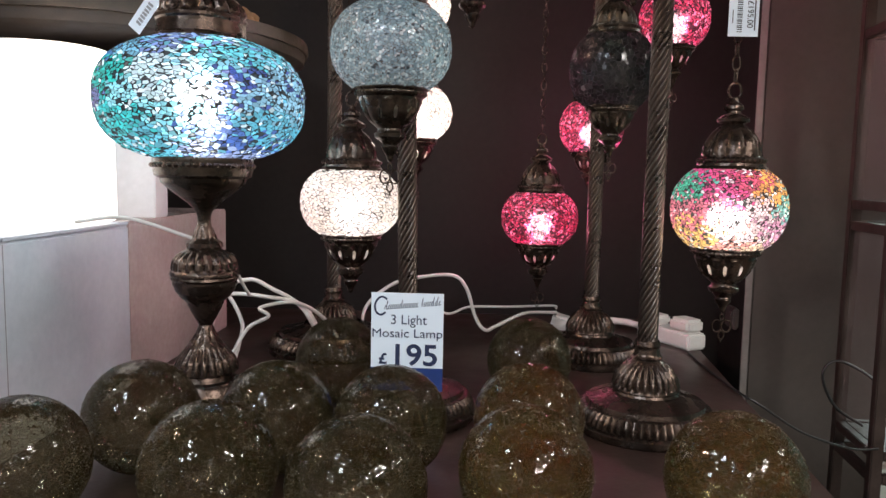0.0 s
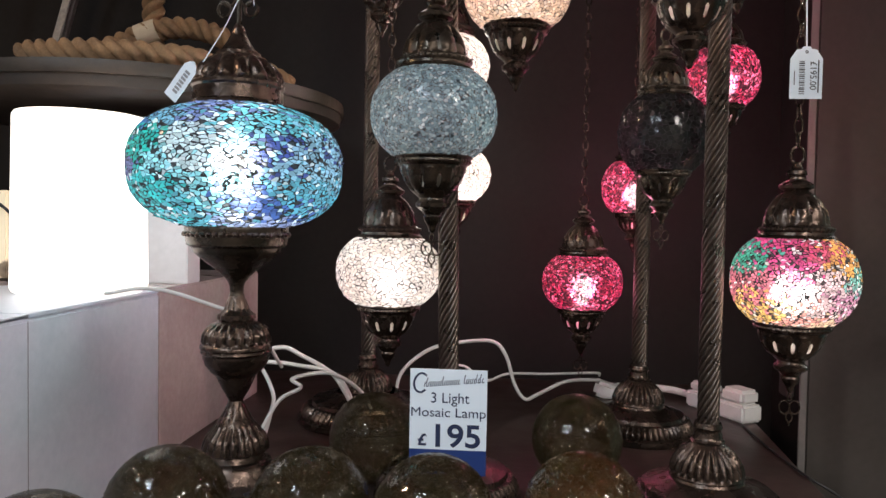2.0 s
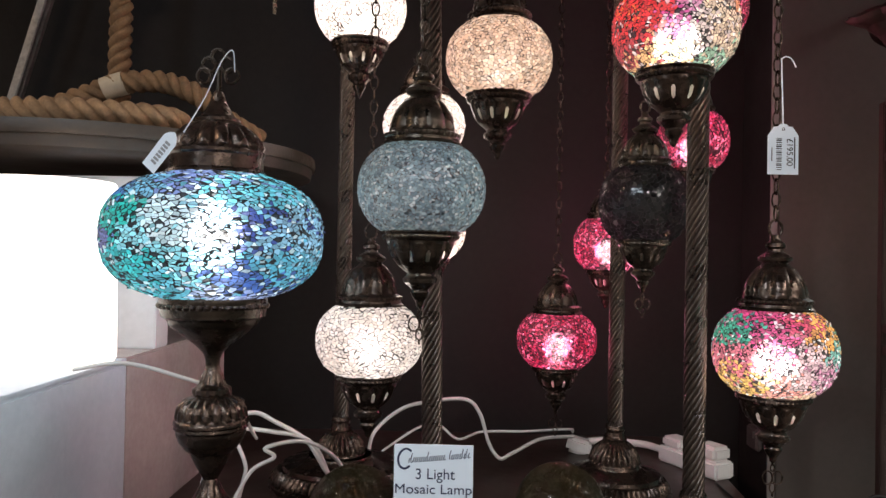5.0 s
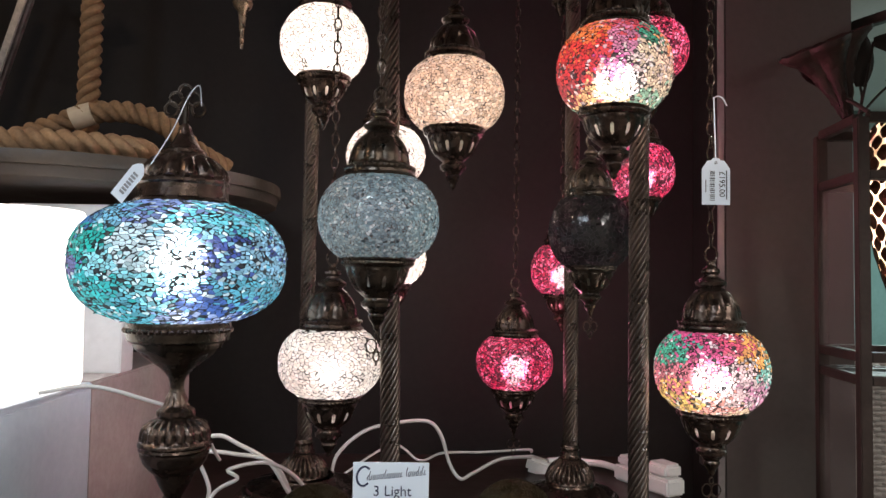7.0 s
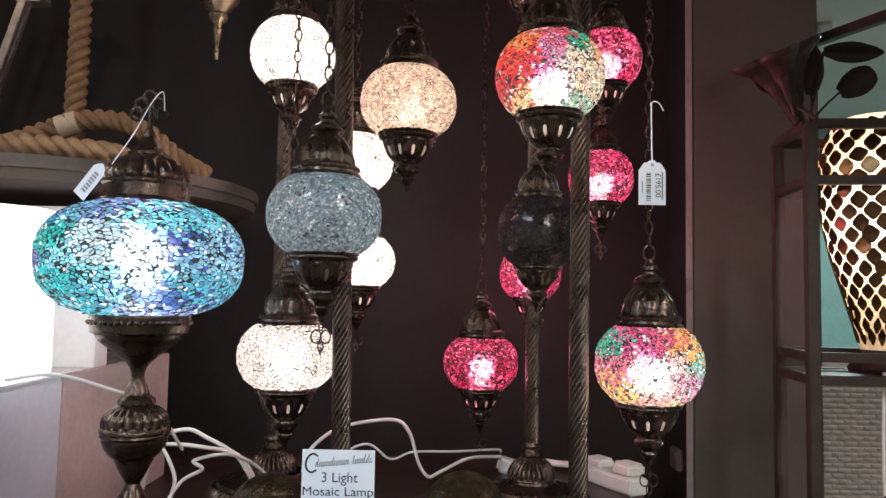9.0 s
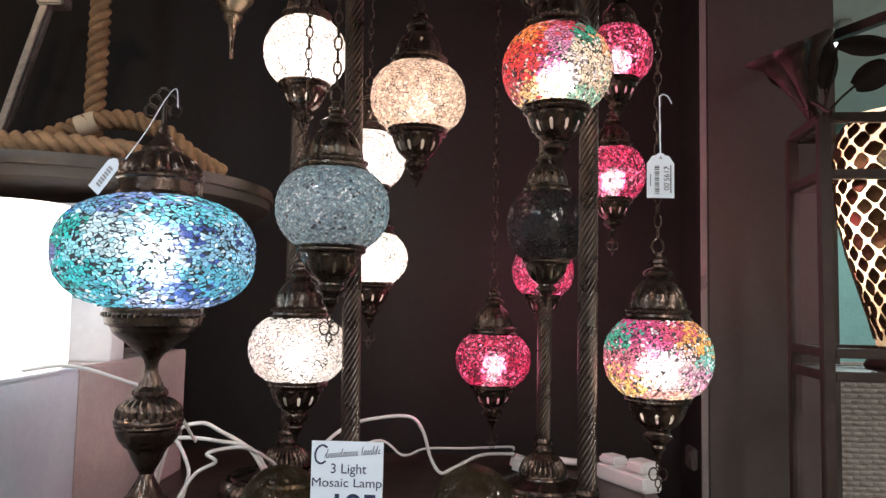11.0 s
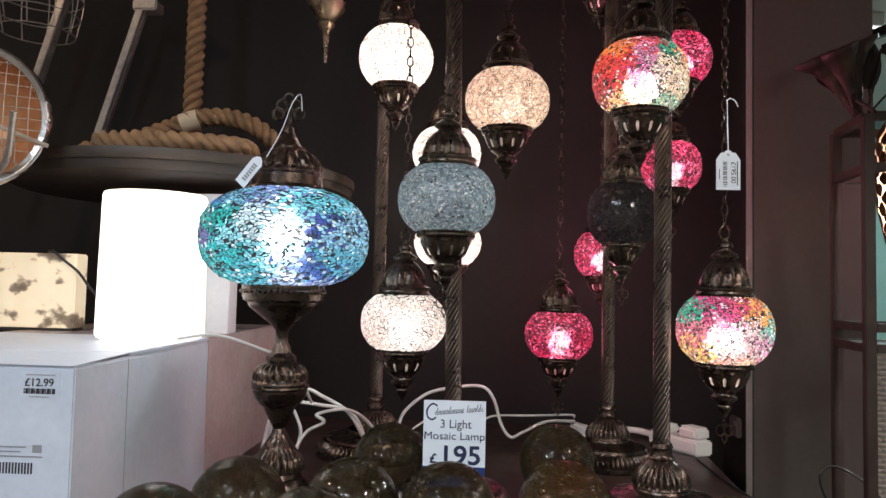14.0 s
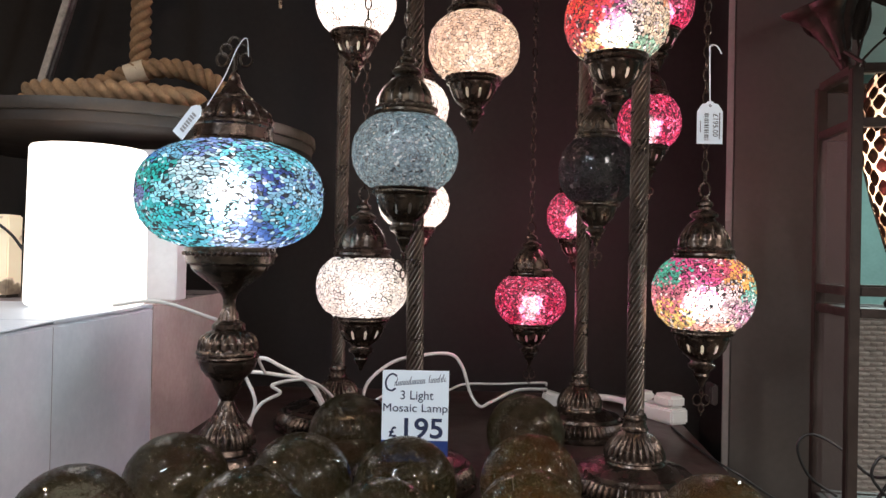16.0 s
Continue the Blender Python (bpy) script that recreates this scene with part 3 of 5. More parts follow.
def key_pendant(R, z):
    """The small openwork drop at a lamp's foot: three loops round a stem."""
    bm = bmesh.new()
    s = 0.1 * R
    for dx, dz, w, h in ((-0.85, 0.2, 0.85, 1.15), (0.85, 0.2, 0.85, 1.15), (0, -1.5, 0.5, 0.8), (0, 1.9, 0.35, 0.6)):
        tube(ring_path((dx * s, 0, z - 2.6 * s + dz * s), s * w, s * h, "y", 14), 0.0011, 6, bm=bm, closed=True)
    tube([(0, 0, z + 0.4 * s), (0, 0, z - 0.3 * s)], 0.0013, 6, 3, bm=bm)
    tube([(0, 0, z - 4.9 * s), (0, 0, z - 5.6 * s)], 0.0015, 6, 3, bm=bm)
    return bm


def hung_globe(lamp, place, R, H, kind, watts, color, top, seed=1, count=900, drop=True, power=2.2, patches=None):
    """One globe of a lamp on its chain: glass, cap, cup, socket, bulb, chain and drop."""
    px, py, pz = Vector(place) - lamp.location
    dark = kind in ("dark", "pale")
    metal = BRONZE_DARK if dark else BRONZE
    open_z = 0.8
    grout = GROUT if count == 1800 or kind == "cream" else GROUT_PALE if kind in ("white", "cream", "pale") else GROUT
    glass = part("globe", mosaic_shell(count, seed, R, H / 0.86, open_z, -open_z, 0.26 if kind == "red" else 0.19 if kind == "multi" else 0.12 if count > 1600 and kind == "white" else 0.11, 0.0007, 0.1, power, patches=patches), [GLASS[kind], grout], lamp, {
        "white": "lit white crackle mosaic glass globe", "cream": "lit cream mosaic glass globe", "red": "lit crimson mosaic glass globe",
        "multi": "lit rainbow mosaic glass globe", "pale": "unlit pale blue mosaic glass globe", "dark": "unlit smoky dark mosaic glass globe"}[kind], smooth=False, place=(px, py, pz))
    glass.visible_shadow = False
    cap = part("cap", lathe(fill(cap_profile(R), 0.035 * R), 144, [(0.25 * R, 0.72 * R, 9, 0.09), (0.155 * R, 0.205 * R, 36, 0.04)], slots=(0.44 * R, 0.56 * R, 9, 0.07)), metal, glass, "pierced bronze cap", place=(0, 0, H * 0.93))
    cup = part("cup", lathe(fill(cup_profile(R), 0.03 * R), 180, [(-0.58 * R, -0.21 * R, 10, 0.07), (-0.135 * R, -0.085 * R, 45, 0.03)], slots=(-0.53 * R, -0.31 * R, 10, 0.078)), metal, glass, "slotted bronze cup", place=(0, 0, -H * 0.93))
    part("socket", lathe([(0.003, -0.5 * R), (0.17 * R, -0.5 * R), (0.17 * R, 0.1 * R), (0.003, 0.1 * R)], 16), SOCKET, glass, place=(0, 0, -H * 0.93))
    if watts:
        # unseen translucent sleeve, added so that the bulb brightens the cup's slots
        part("slot_liner", lathe([(0.5 * R, -0.12 * R), (0.47 * R, -0.3 * R), (0.38 * R, -0.46 * R), (0.3 * R, -0.52 * R)], 30), SLOT_LINER, glass, place=(0, 0, -H * 0.93))
        bulb = part("bulb", lathe([(0.003, -0.02), (0.009, -0.018), (0.014, -0.004), (0.014, 0.006), (0.008, 0.016), (0.003, 0.019)], 14), BULB, glass, place=(0, 0, -0.2 * H))
        bulb.visible_shadow = False
        bulb_lamp("bulb_light", Vector(place) + Vector((0, 0, -0.2 * H)), watts, color)
    ztop = H * 0.93 + 1.3 * R
    ring = tube(ring_path((0, 0, ztop + 0.12 * R), 0.11 * R, 0.15 * R, "y", 18), 0.0018, 8, closed=True)
    part("hanging_ring", ring, metal, glass)
    part("chain", chain_mesh(top - place[2], ztop + 0.24 * R), metal, glass)
    if drop:
        part("drop", key_pendant(R, -H * 0.93 - 1.24 * R), metal, glass, "openwork bronze drop")
    return glass


def rope_post(radius, low, high, strands=11, lay=46.0, step=0.0045):
    """A rod cut with rounded strands that wind round it."""
    bm = bmesh.new()
    seg, rows, last = strands * 6, math.ceil((high - low) / step), None
    share = [radius * (0.86 + 0.17 * abs(math.sin(math.pi * k / 6)) ** 0.7) for k in range(6)]
    for i in range(rows + 1):
        z = low + (high - low) * i / rows
        ring = [bm.verts.new((share[k % 6] * math.cos(2 * math.pi * k / seg + lay * z), share[k % 6] * math.sin(2 * math.pi * k / seg + lay * z), z)) for k in range(seg)]
        if last:
            for k in range(seg):
                j = (k + 1) % seg
                bm.faces.new((last[k], last[j], ring[j], ring[k]))
        last = ring
    return bm


def floor_lamp(x, y, label, top, arms, base_r=0.105, post_r=0.0145, lean=0.0):
    """A lamp with a rope-twisted post on a stepped round foot, and curved arms that the globes hang from."""
    lamp = thing("mosaic_floor_lamp", (x, y, SHELF), label, "floor lamp", "mosaic lamps")
    k = base_r / 0.105
    foot = [(0.003, 0), (0.105, 0), (0.108, 0.004), (0.108, 0.012), (0.101, 0.0155), (0.103, 0.017), (0.102, 0.024), (0.094, 0.036), (0.088, 0.0375), (0.086, 0.044), (0.07, 0.048), (0.05, 0.056), (0.048, 0.060)]
    part("foot", lathe(fill([(r * k, z) for r, z in foot], 0.008), 300, (0.0165, 0.0365, 60, 0.06)), BRONZE, lamp, "stepped bronze foot with a gadrooned edge")
    bell = [(0.047, 0.058), (0.05, 0.062), (0.048, 0.067), (0.0465, 0.074), (0.043, 0.083), (0.036, 0.093), (0.027, 0.101), (0.0215, 0.106), (0.023, 0.109), (0.0195, 0.113), (0.0175, 0.123), (0.0195, 0.127), (0.0175, 0.134)]
    part("bell", lathe(fill(bell, 0.003), 208, (0.066, 0.1, 26, 0.12)), BRONZE, lamp, "fluted bell-shaped collar")
    tip = pose(0, 0, 0.13, 0, lean, 0) @ pose(0, 0, -0.13)
    part("post", rope_post(post_r, 0.13, top), POST_BRONZE, lamp, "rope-twisted bronze post").matrix_basis = tip
    part("crown", lathe([(0.022, top), (0.03, top + 0.01), (0.02, top + 0.03), (0.026, top + 0.05), (0.012, top + 0.08), (0.003, top + 0.12)], 30), BRONZE, lamp).matrix_basis = tip
    for ax, ay in arms:
        dx, dy = ax - x, ay - y
        part("arm", tube([(0, 0, top + 0.01), (dx * 0.3, dy * 0.3, top + 0.07), (dx * 0.75, dy * 0.75, top + 0.08), (dx, dy, top + 0.035), (dx, dy, top)], 0.006, 10), BRONZE, lamp)
    return lamp


WARM, PINK, RAINBOW, COOL = (1.0, 0.9, 0.8), (1.0, 0.23, 0.4), (1.0, 0.84, 0.76), (0.85, 0.95, 1.0)
TOP = 1.25
ZT = SHELF + TOP

lamp_m = floor_lamp(-0.038, 1.225, "bronze three-light mosaic lamp with pale and cream globes", TOP, [(-0.054, 1.091), (0.050, 1.287), (-0.138, 1.28)], lean=-1.15)
hung_globe(lamp_m, (-0.054, 1.091, 1.503), 0.079, 0.055, "pale", 0, None, ZT, 2, 5000)
hung_globe(lamp_m, (0.050, 1.287, 1.719), 0.080, 0.056, "cream", 0.44, (1.0, 0.84, 0.7), ZT, 3, 2800, drop=False)
hung_globe(lamp_m, (-0.138, 1.28, 1.293), 0.080, 0.053, "white", 0.46, WARM, ZT, 4, 1800, drop=False)

lamp_l = floor_lamp(-0.233, 1.63, "bronze mosaic lamp with bright white globes", TOP, [(-0.188, 1.475), (-0.078, 1.62), (-0.074, 1.69)], 0.135)
hung_globe(lamp_l, (-0.188, 1.475, 1.861), 0.081, 0.066, "white", 1.2, WARM, ZT, 5, 1600, drop=False, power=2.0)
hung_globe(lamp_l, (-0.078, 1.62, 1.678), 0.081, 0.061, "white", 1.0, WARM, ZT, 6, 1600, drop=False, power=2.0)
hung_globe(lamp_l, (-0.074, 1.69, 1.470), 0.082, 0.058, "white", 0.95, WARM, 1.62, 6, 1600, power=2.0)

lamp_r = floor_lamp(0.324, 1.2, "bronze three-light mosaic lamp with rainbow globes", TOP, [(0.26, 1.1), (0.43, 1.193), (0.268, 1.27)])
hung_globe(lamp_r, (0.26, 1.1, 1.710), 0.077, 0.057, "multi", 0.75, RAINBOW, ZT, 7, 3800, drop=False, patches=HIGH_PATCHES)
hung_globe(lamp_r, (0.429, 1.193, 1.298), 0.080, 0.059, "multi", 0.78, RAINBOW, ZT, 8, 3800, patches=LOW_PATCHES)
hung_globe(lamp_r, (0.268, 1.27, 1.503), 0.065, 0.056, "dark", 0, None, ZT, 9, 1400)

lamp_b = floor_lamp(0.305, 1.605, "bronze mosaic lamp with crimson globes", TOP + 0.17, [(0.283, 1.63), (0.203, 1.705), (0.321, 1.79), (0.442, 1.59), (0.425, 1.46)])
hung_globe(lamp_b, (0.203, 1.705, 1.251), 0.082, 0.057, "red", 1.4, PINK, ZT + 0.17, 10, 2600)
hung_globe(lamp_b, (0.321, 1.79, 1.453), 0.071, 0.058, "red", 1.4, PINK, ZT + 0.17, 11, 2400, drop=False)
hung_globe(lamp_b, (0.442, 1.59, 1.650), 0.067, 0.055, "red", 1.4, PINK, ZT + 0.17, 12, 2400)
hung_globe(lamp_b, (0.425, 1.46, 1.860), 0.065, 0.052, "red", 1.4, PINK, ZT + 0.17, 13, 2400, drop=False)
hung_globe(lamp_b, (0.283, 1.63, 2.118), 0.069, 0.055, "red", 1.4, PINK, ZT + 0.17, 14, 2400, drop=False)


def blue_table_lamp():
    lamp = thing("mosaic_table_lamp", (-0.348, 1.2, SHELF), "large bronze table lamp with a lit blue and turquoise mosaic globe", "table lamp", "mosaic lamps")
    R, H, zc = 0.149, 0.084, 1.442 - SHELF
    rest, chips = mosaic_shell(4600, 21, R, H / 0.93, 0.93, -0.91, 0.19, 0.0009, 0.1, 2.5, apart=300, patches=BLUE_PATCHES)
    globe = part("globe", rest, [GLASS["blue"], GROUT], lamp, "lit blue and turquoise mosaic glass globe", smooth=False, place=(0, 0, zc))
    globe.visible_shadow = False
    for bm in chips:
        part("glass_chip", bm, [GLASS["blue_chip"], GROUT], globe, smooth=False).visible_shadow = False
    bulb = part("bulb", lathe([(0.003, -0.02), (0.012, -0.018), (0.021, -0.004), (0.021, 0.006), (0.012, 0.017), (0.003, 0.02)], 18), BULB, globe)
    bulb.visible_shadow = False
    bulb_lamp("bulb_light", (-0.348, 1.2, 1.442), 1.55, COOL, 0.024)
    z = 1.446 - SHELF + H * 0.96
    cap = [(0.060, -0.006), (0.067, 0.0), (0.068, 0.005), (0.064, 0.008), (0.063, 0.026), (0.0655, 0.029), (0.0655, 0.033), (0.062, 0.036), (0.061, 0.043), (0.057, 0.052), (0.049, 0.062), (0.040, 0.070), (0.031, 0.075), (0.031, 0.079), (0.024, 0.083), (0.017, 0.094), (0.011, 0.105), (0.008, 0.116), (0.003, 0.122)]
    part("cap", lathe(fill(cap, 0.004), 112, (0.0365, 0.069, 14, 0.16)), BRONZE, lamp, "domed bronze cap with pierced edge", place=(0, 0, z))
    bm = bmesh.new()
    for dx, dz in ((0, 0.034), (-0.013, 0.022), (0.013, 0.022), (-0.020, 0.006), (0.020, 0.006)):
        tube(ring_path((dx * 0.98, -0.004, 0.147 + dz * 0.95), 0.0095, 0.0105, "y", 18), 0.0022, 8, bm=bm, closed=True)
    tube([(0, 0, 0.118), (0, 0, 0.165)], 0.004, 8, 3, bm=bm)
    part("finial", bm, BRONZE_DARK, lamp, "trefoil loop finial", place=(0, 0, z - 0.012))
    body = [(0.064, 0.398), (0.071, 0.395), (0.073, 0.389), (0.0715, 0.372), (0.0705, 0.369), (0.0705, 0.366), (0.063, 0.362), (0.0605, 0.355), (0.053, 0.348), (0.043, 0.340), (0.034, 0.333), (0.025, 0.326), (0.017, 0.318), (0.0125, 0.312), (0.0105, 0.306), (0.0098, 0.296), (0.011, 0.292)]
    part("cup", lathe(fill(body, 0.004), 72), BRONZE_DARK, lamp, "dark bronze cup with a beaded rim")
    bead = [(0.066, 0.377), (0.0735, 0.3775), (0.0755, 0.381), (0.0735, 0.3845), (0.066, 0.385)]
    part("beading", lathe(bead, 288, (0.3772, 0.3848, 48, 0.05)), BRONZE, lamp, "beaded bronze rim band")
    vase = [(0.010, 0.294), (0.0112, 0.290), (0.0135, 0.285), (0.0175, 0.272), (0.021, 0.269), (0.0258, 0.265), (0.0265, 0.259), (0.0255, 0.2555), (0.034, 0.251), (0.042, 0.245), (0.0465, 0.237), (0.0485, 0.224), (0.051, 0.221), (0.0515, 0.217), (0.0495, 0.2145), (0.0505, 0.211), (0.0475, 0.2075), (0.0475, 0.203), (0.044, 0.193), (0.036, 0.182), (0.0285, 0.176), (0.0265, 0.171), (0.022, 0.161), (0.0175, 0.152), (0.0128, 0.144), (0.0104, 0.139), (0.0115, 0.136), (0.0118, 0.128)]
    part("baluster", lathe(fill(vase, 0.003), 160, [(0.226, 0.252, 20, 0.1), (0.258, 0.267, 8, 0.08), (0.272, 0.286, 8, 0.1)]), BRONZE, lamp, "fluted bronze baluster stem")
    foot = [(0.0112, 0.137), (0.0135, 0.13), (0.0175, 0.122), (0.021, 0.116), (0.026, 0.110), (0.032, 0.1), (0.042, 0.088), (0.046, 0.076), (0.047, 0.068), (0.04, 0.064), (0.043, 0.056), (0.05, 0.052), (0.056, 0.04), (0.06, 0.03), (0.08, 0.018), (0.086, 0.012), (0.086, 0.0), (0.003, 0.0)]
    part("foot", lathe(fill(foot, 0.004), 144, [(0.068, 0.106, 22, 0.1), (0.112, 0.132, 8, 0.1)]), BRONZE, lamp, "fluted bronze foot")
    return lamp


blue_table_lamp()

# a further lamp's drop above the black panel
far = thing("hanging_lamp_drop", (-0.362, 1.55, 1.984), "dull brass foot of a hanging lamp above the display", "hanging lamp")
part("cup", lathe([(0.046, 0.05), (0.05, 0.042), (0.046, 0.036), (0.042, 0.02), (0.03, 0.0), (0.016, -0.012), (0.02, -0.018), (0.018, -0.026), (0.009, -0.036), (0.006, -0.06), (0.005, -0.075), (0.003, -0.11)], 32, (-0.005, 0.03, 10, 0.1)), BRASS, far, "fluted brass cup")
part("globe", mosaic_shell(900, 6, 0.07, 0.056 / 0.86, 0.8, -0.8, 0.11, 0.0007, 0.1, 2.0), [GLASS["cream"], GROUT_PALE], far, smooth=False, place=(0, 0, 0.1))
part("cap", lathe(cap_profile(0.07), 36), BRONZE, far, place=(0, 0, 0.152))
part("chain", chain_mesh(0.7, 0.245), BRONZE, far)

# ---------------------------------------------------------------- crackle glass balls
BALL_R = 0.07
BALLS = [(-0.402, 0.821), (-0.344, 0.975), (-0.205, 0.826), (-0.18, 0.991), (-0.155, 1.274), (-0.037, 0.985), (-0.049, 0.798), (0.157, 1.311), (0.135, 1.016), (0.119, 0.847), (0.331, 0.845)]


def glass_ball(label, mat, seed, count):
    b = thing("glass_ball", (0, 0, 0), label, "glass ball", "crackle glass balls")
    part("shell", mosaic_shell(count, seed, BALL_R - 0.0006, BALL_R - 0.0006, 1.1, -1.1, 0.11, 0.0003, 0.05, glints=6), [mat, CRACKLE_GAP], b, "crackled glass shell", smooth=False)
    return b


olive = glass_ball("smoky olive crackle glass ball on the shelf", CRACKLE, 31, 6000)
amber = glass_ball("amber brown crackle glass ball with bold cracks on the shelf", CRACKLE_AMBER, 33, 3200)
for i, (bx, by) in enumerate(BALLS):
    first = {0: olive, 8: amber}.get(i)
    m = pose(bx, by, SHELF + BALL_R, 37 * i, 53 * i, 71 * i)
    if first:
        first.matrix_basis = m
    else:
        copy_thing(amber if i in (9, 10) else olive, m)

# ---------------------------------------------------------------- price sign and tags
sign = thing("price_sign", (-0.035, 1.172, SHELF + 0.053), "white price card with a blue lower edge on a lamp foot", "price sign")
part("card", box_mesh(-0.0535, 0.0535, -0.001, 0.001, 0.035, 0.147), PAPER, sign, "white printed card", smooth=False)
part("foot_band", box_mesh(-0.0535, 0.0535, -0.001, 0.001, 0.0, 0.0348), BLUE_CARD, sign, "deep blue lower part", smooth=False)
up = pose(0, -0.0014, 0, 90)
letters("3 Light", 0.0205, INK, sign, up @ pose(0.002, 0.1005, 0), wide=0.053)
letters("Mosaic Lamp", 0.0185, INK, sign, up @ pose(0, 0.0808, 0), wide=0.1035)
letters("195", 0.0445, INK, sign, up @ pose(0.0105, 0.0395, 0), bold=0.0008, wide=0.062)
letters("£", 0.0225, INK, sign, up @ pose(-0.036, 0.0405, 0), bold=0.0006, wide=0.0125)
# the shop's script mark, as plain strokes
STROKES = [[(-0.030, 0, 0.1905), (-0.037, 0, 0.194), (-0.044, 0, 0.190), (-0.048, 0, 0.181), (-0.046, 0, 0.171), (-0.039, 0, 0.167), (-0.032, 0, 0.171)]]
for k in range(30):
    if k not in (18, 19):
        x = -0.0335 + 0.00275 * k
        z = 0.1755 + 0.1 * (x + 0.03)
        high = 0.0125 if k in (1, 9, 20, 26, 28) else 0.0066
        STROKES.append([(x, 0, z), (x + 0.0004, 0, z + high * 0.5), (x + 0.0019, 0, z + high)])
        if k % 2:
            STROKES.append([(x, 0, z + 0.0004), (x + 0.0013, 0, z + 0.0002), (x + 0.0027, 0, z + 0.0014)])
for k, points in enumerate(STROKES):
    bm = tube(points, 0.0006 if k else 0.0015, 6, 5)
    bmesh.ops.scale(bm, vec=(1, 0.15, 1), verts=bm.verts[:])
    part("mark_stroke", bm, INK, sign, place=(0, -0.0013, -0.053))


def tag_mesh(w, h, chamfer):
    bm = bmesh.new()
    pts = [(-w / 2, 0), (w / 2, 0), (w / 2, h - chamfer), (w / 2 - chamfer * 0.5, h - chamfer * 0.25), (w * 0.16, h - chamfer * 0.2), (w * 0.1, h), (-w * 0.1, h), (-w * 0.16, h - chamfer * 0.2), (-w / 2 + chamfer * 0.5, h - chamfer * 0.25), (-w / 2, h - chamfer)]
    a = [bm.verts.new((x, -0.0004, z)) for x, z in pts]
    b = [bm.verts.new((x, 0.0004, z)) for x, z in pts]
    bm.faces.new(a), bm.faces.new(b[::-1])
    for k in range(len(a)):
        j = (k + 1) % len(a)
        bm.faces.new((a[j], a[k], b[k], b[j]))
    return bm


tag = thing("price_tag", (0.4265, 1.168, 1.538), "white strung price tag with a barcode on the rainbow lamp", "price tag", "price tags")
part("card", tag_mesh(0.041, 0.068, 0.016), PAPER, tag, smooth=False)
part("eyelet", tube(ring_path((0, -0.0006, 0.061), 0.0016, 0.0016, "y", 12), 0.0005, 6, closed=True), INK_BLACK, tag)
letters("£195.00", 0.0115, INK_BLACK, tag, pose(0.005, -0.0007, 0.03, 90, 0, 0) @ pose(0, 0, 0, 0, 0, -90))
bm = bmesh.new()
for k in range(16):
    box_mesh(-0.009, -0.002, -0.0009, -0.0005, 0.006 + 0.0028 * k, 0.0068 + 0.0028 * k + 0.0009 * (k * 7 % 3) / 2, bm=bm)
box_mesh(0.0145, 0.016, -0.0009, -0.0005, 0.008, 0.05, bm=bm)
box_mesh(-0.0155, -0.0145, -0.0009, -0.0005, 0.018, 0.036, bm=bm)
part("barcode", bm, INK_BLACK, tag, smooth=False)
part("string", tube([(0, 0, 0.062), (0.0005, 0.004, 0.1), (0.002, 0.012, 0.16)], 0.0009, 6), PAPER, tag)
part("string_bow", tube([(0.001, 0.012, 0.158), (0.006, 0.008, 0.161), (0.013, 0.006, 0.157), (0.019, 0.006, 0.146)], 0.0009, 6), PAPER, tag)

tag2 = thing("price_tag", (-0.357, 1.098, 1.574), "white strung price tag on the blue lamp", "price tag", "price tags")
ob = part("card", tag_mesh(0.021, 0.058, 0.010), PAPER, tag2, smooth=False)
ob.matrix_basis = pose(-0.043, -0.004, -0.05, 4, 41, -8)
for k in range(7):
    bar = part("price_bar", box_mesh(-0.003, 0.005, -0.0009, -0.0005, 0.010 + 0.005 * k, 0.0135 + 0.005 * k), INK_GREY, tag2, smooth=False)
    bar.matrix_basis = ob.matrix_basis.copy()
part("string", tube([(0.0, 0.0, -0.003), (0.014, 0.035, 0.05), (0.018, 0.085, 0.11), (0.03, 0.094, 0.128), (0.034, 0.094, 0.098)], 0.0008, 6), PAPER, tag2)

# ---------------------------------------------------------------- cartons and lamps on them


def carton(name, x0, x1, y0, y1, z0, z1, mat, label):
    """A closed carton: walls, a lid flap that stands slightly up."""
    c = thing(name, ((x0 + x1) / 2, (y0 + y1) / 2, z0), label, "carton", "cartons")
    hx, hy, h = (x1 - x0) / 2, (y1 - y0) / 2, z1 - z0
    part("body", box_mesh(-hx, hx, -hy, hy, 0, h - 0.002, 0.002), mat, c, smooth=False)
    part("flap", box_mesh(-hx + 0.001, hx - 0.001, -hy + 0.001, hy - 0.001, h - 0.0018, h, 0.0008), mat, c, smooth=False)
    return c


TOPZ = 1.25
FRONT = 0.85
ca = carton("carton", -0.96, -0.528, FRONT, 1.328, SHELF, TOPZ - 0.006, CARD_WHITE, "white cardboard carton with a price sticker, under a lit lamp")
carton("carton", -0.96, -0.530, 1.332, 1.82, SHELF, TOPZ, CARD_PINK_LIT, "plain white cardboard carton on the shelf, tinted for the lamps' pink reflections")
carton("carton", -0.74, -0.530, 1.44, 1.495, TOPZ, TOPZ + 0.30, CARD_GREY, "narrow pale grey carton standing on other cartons")
hy = (1.328 - FRONT) / 2
part("flap", box_mesh(-0.214, 0.2165, -hy + 0.148, hy - 0.001, 0.2795, 0.285, 0.001), CARD_WHITE, ca, "loose lid flap", smooth=False)
ob = part("flap", box_mesh(-0.214, 0.2165, -0.148, 0.0, 0, 0.002, 0.0008), CARD_WHITE, ca, "lid flap standing slightly up", smooth=False)
ob.matrix_basis = pose(0, -hy + 0.147, 0.283, 1.6)
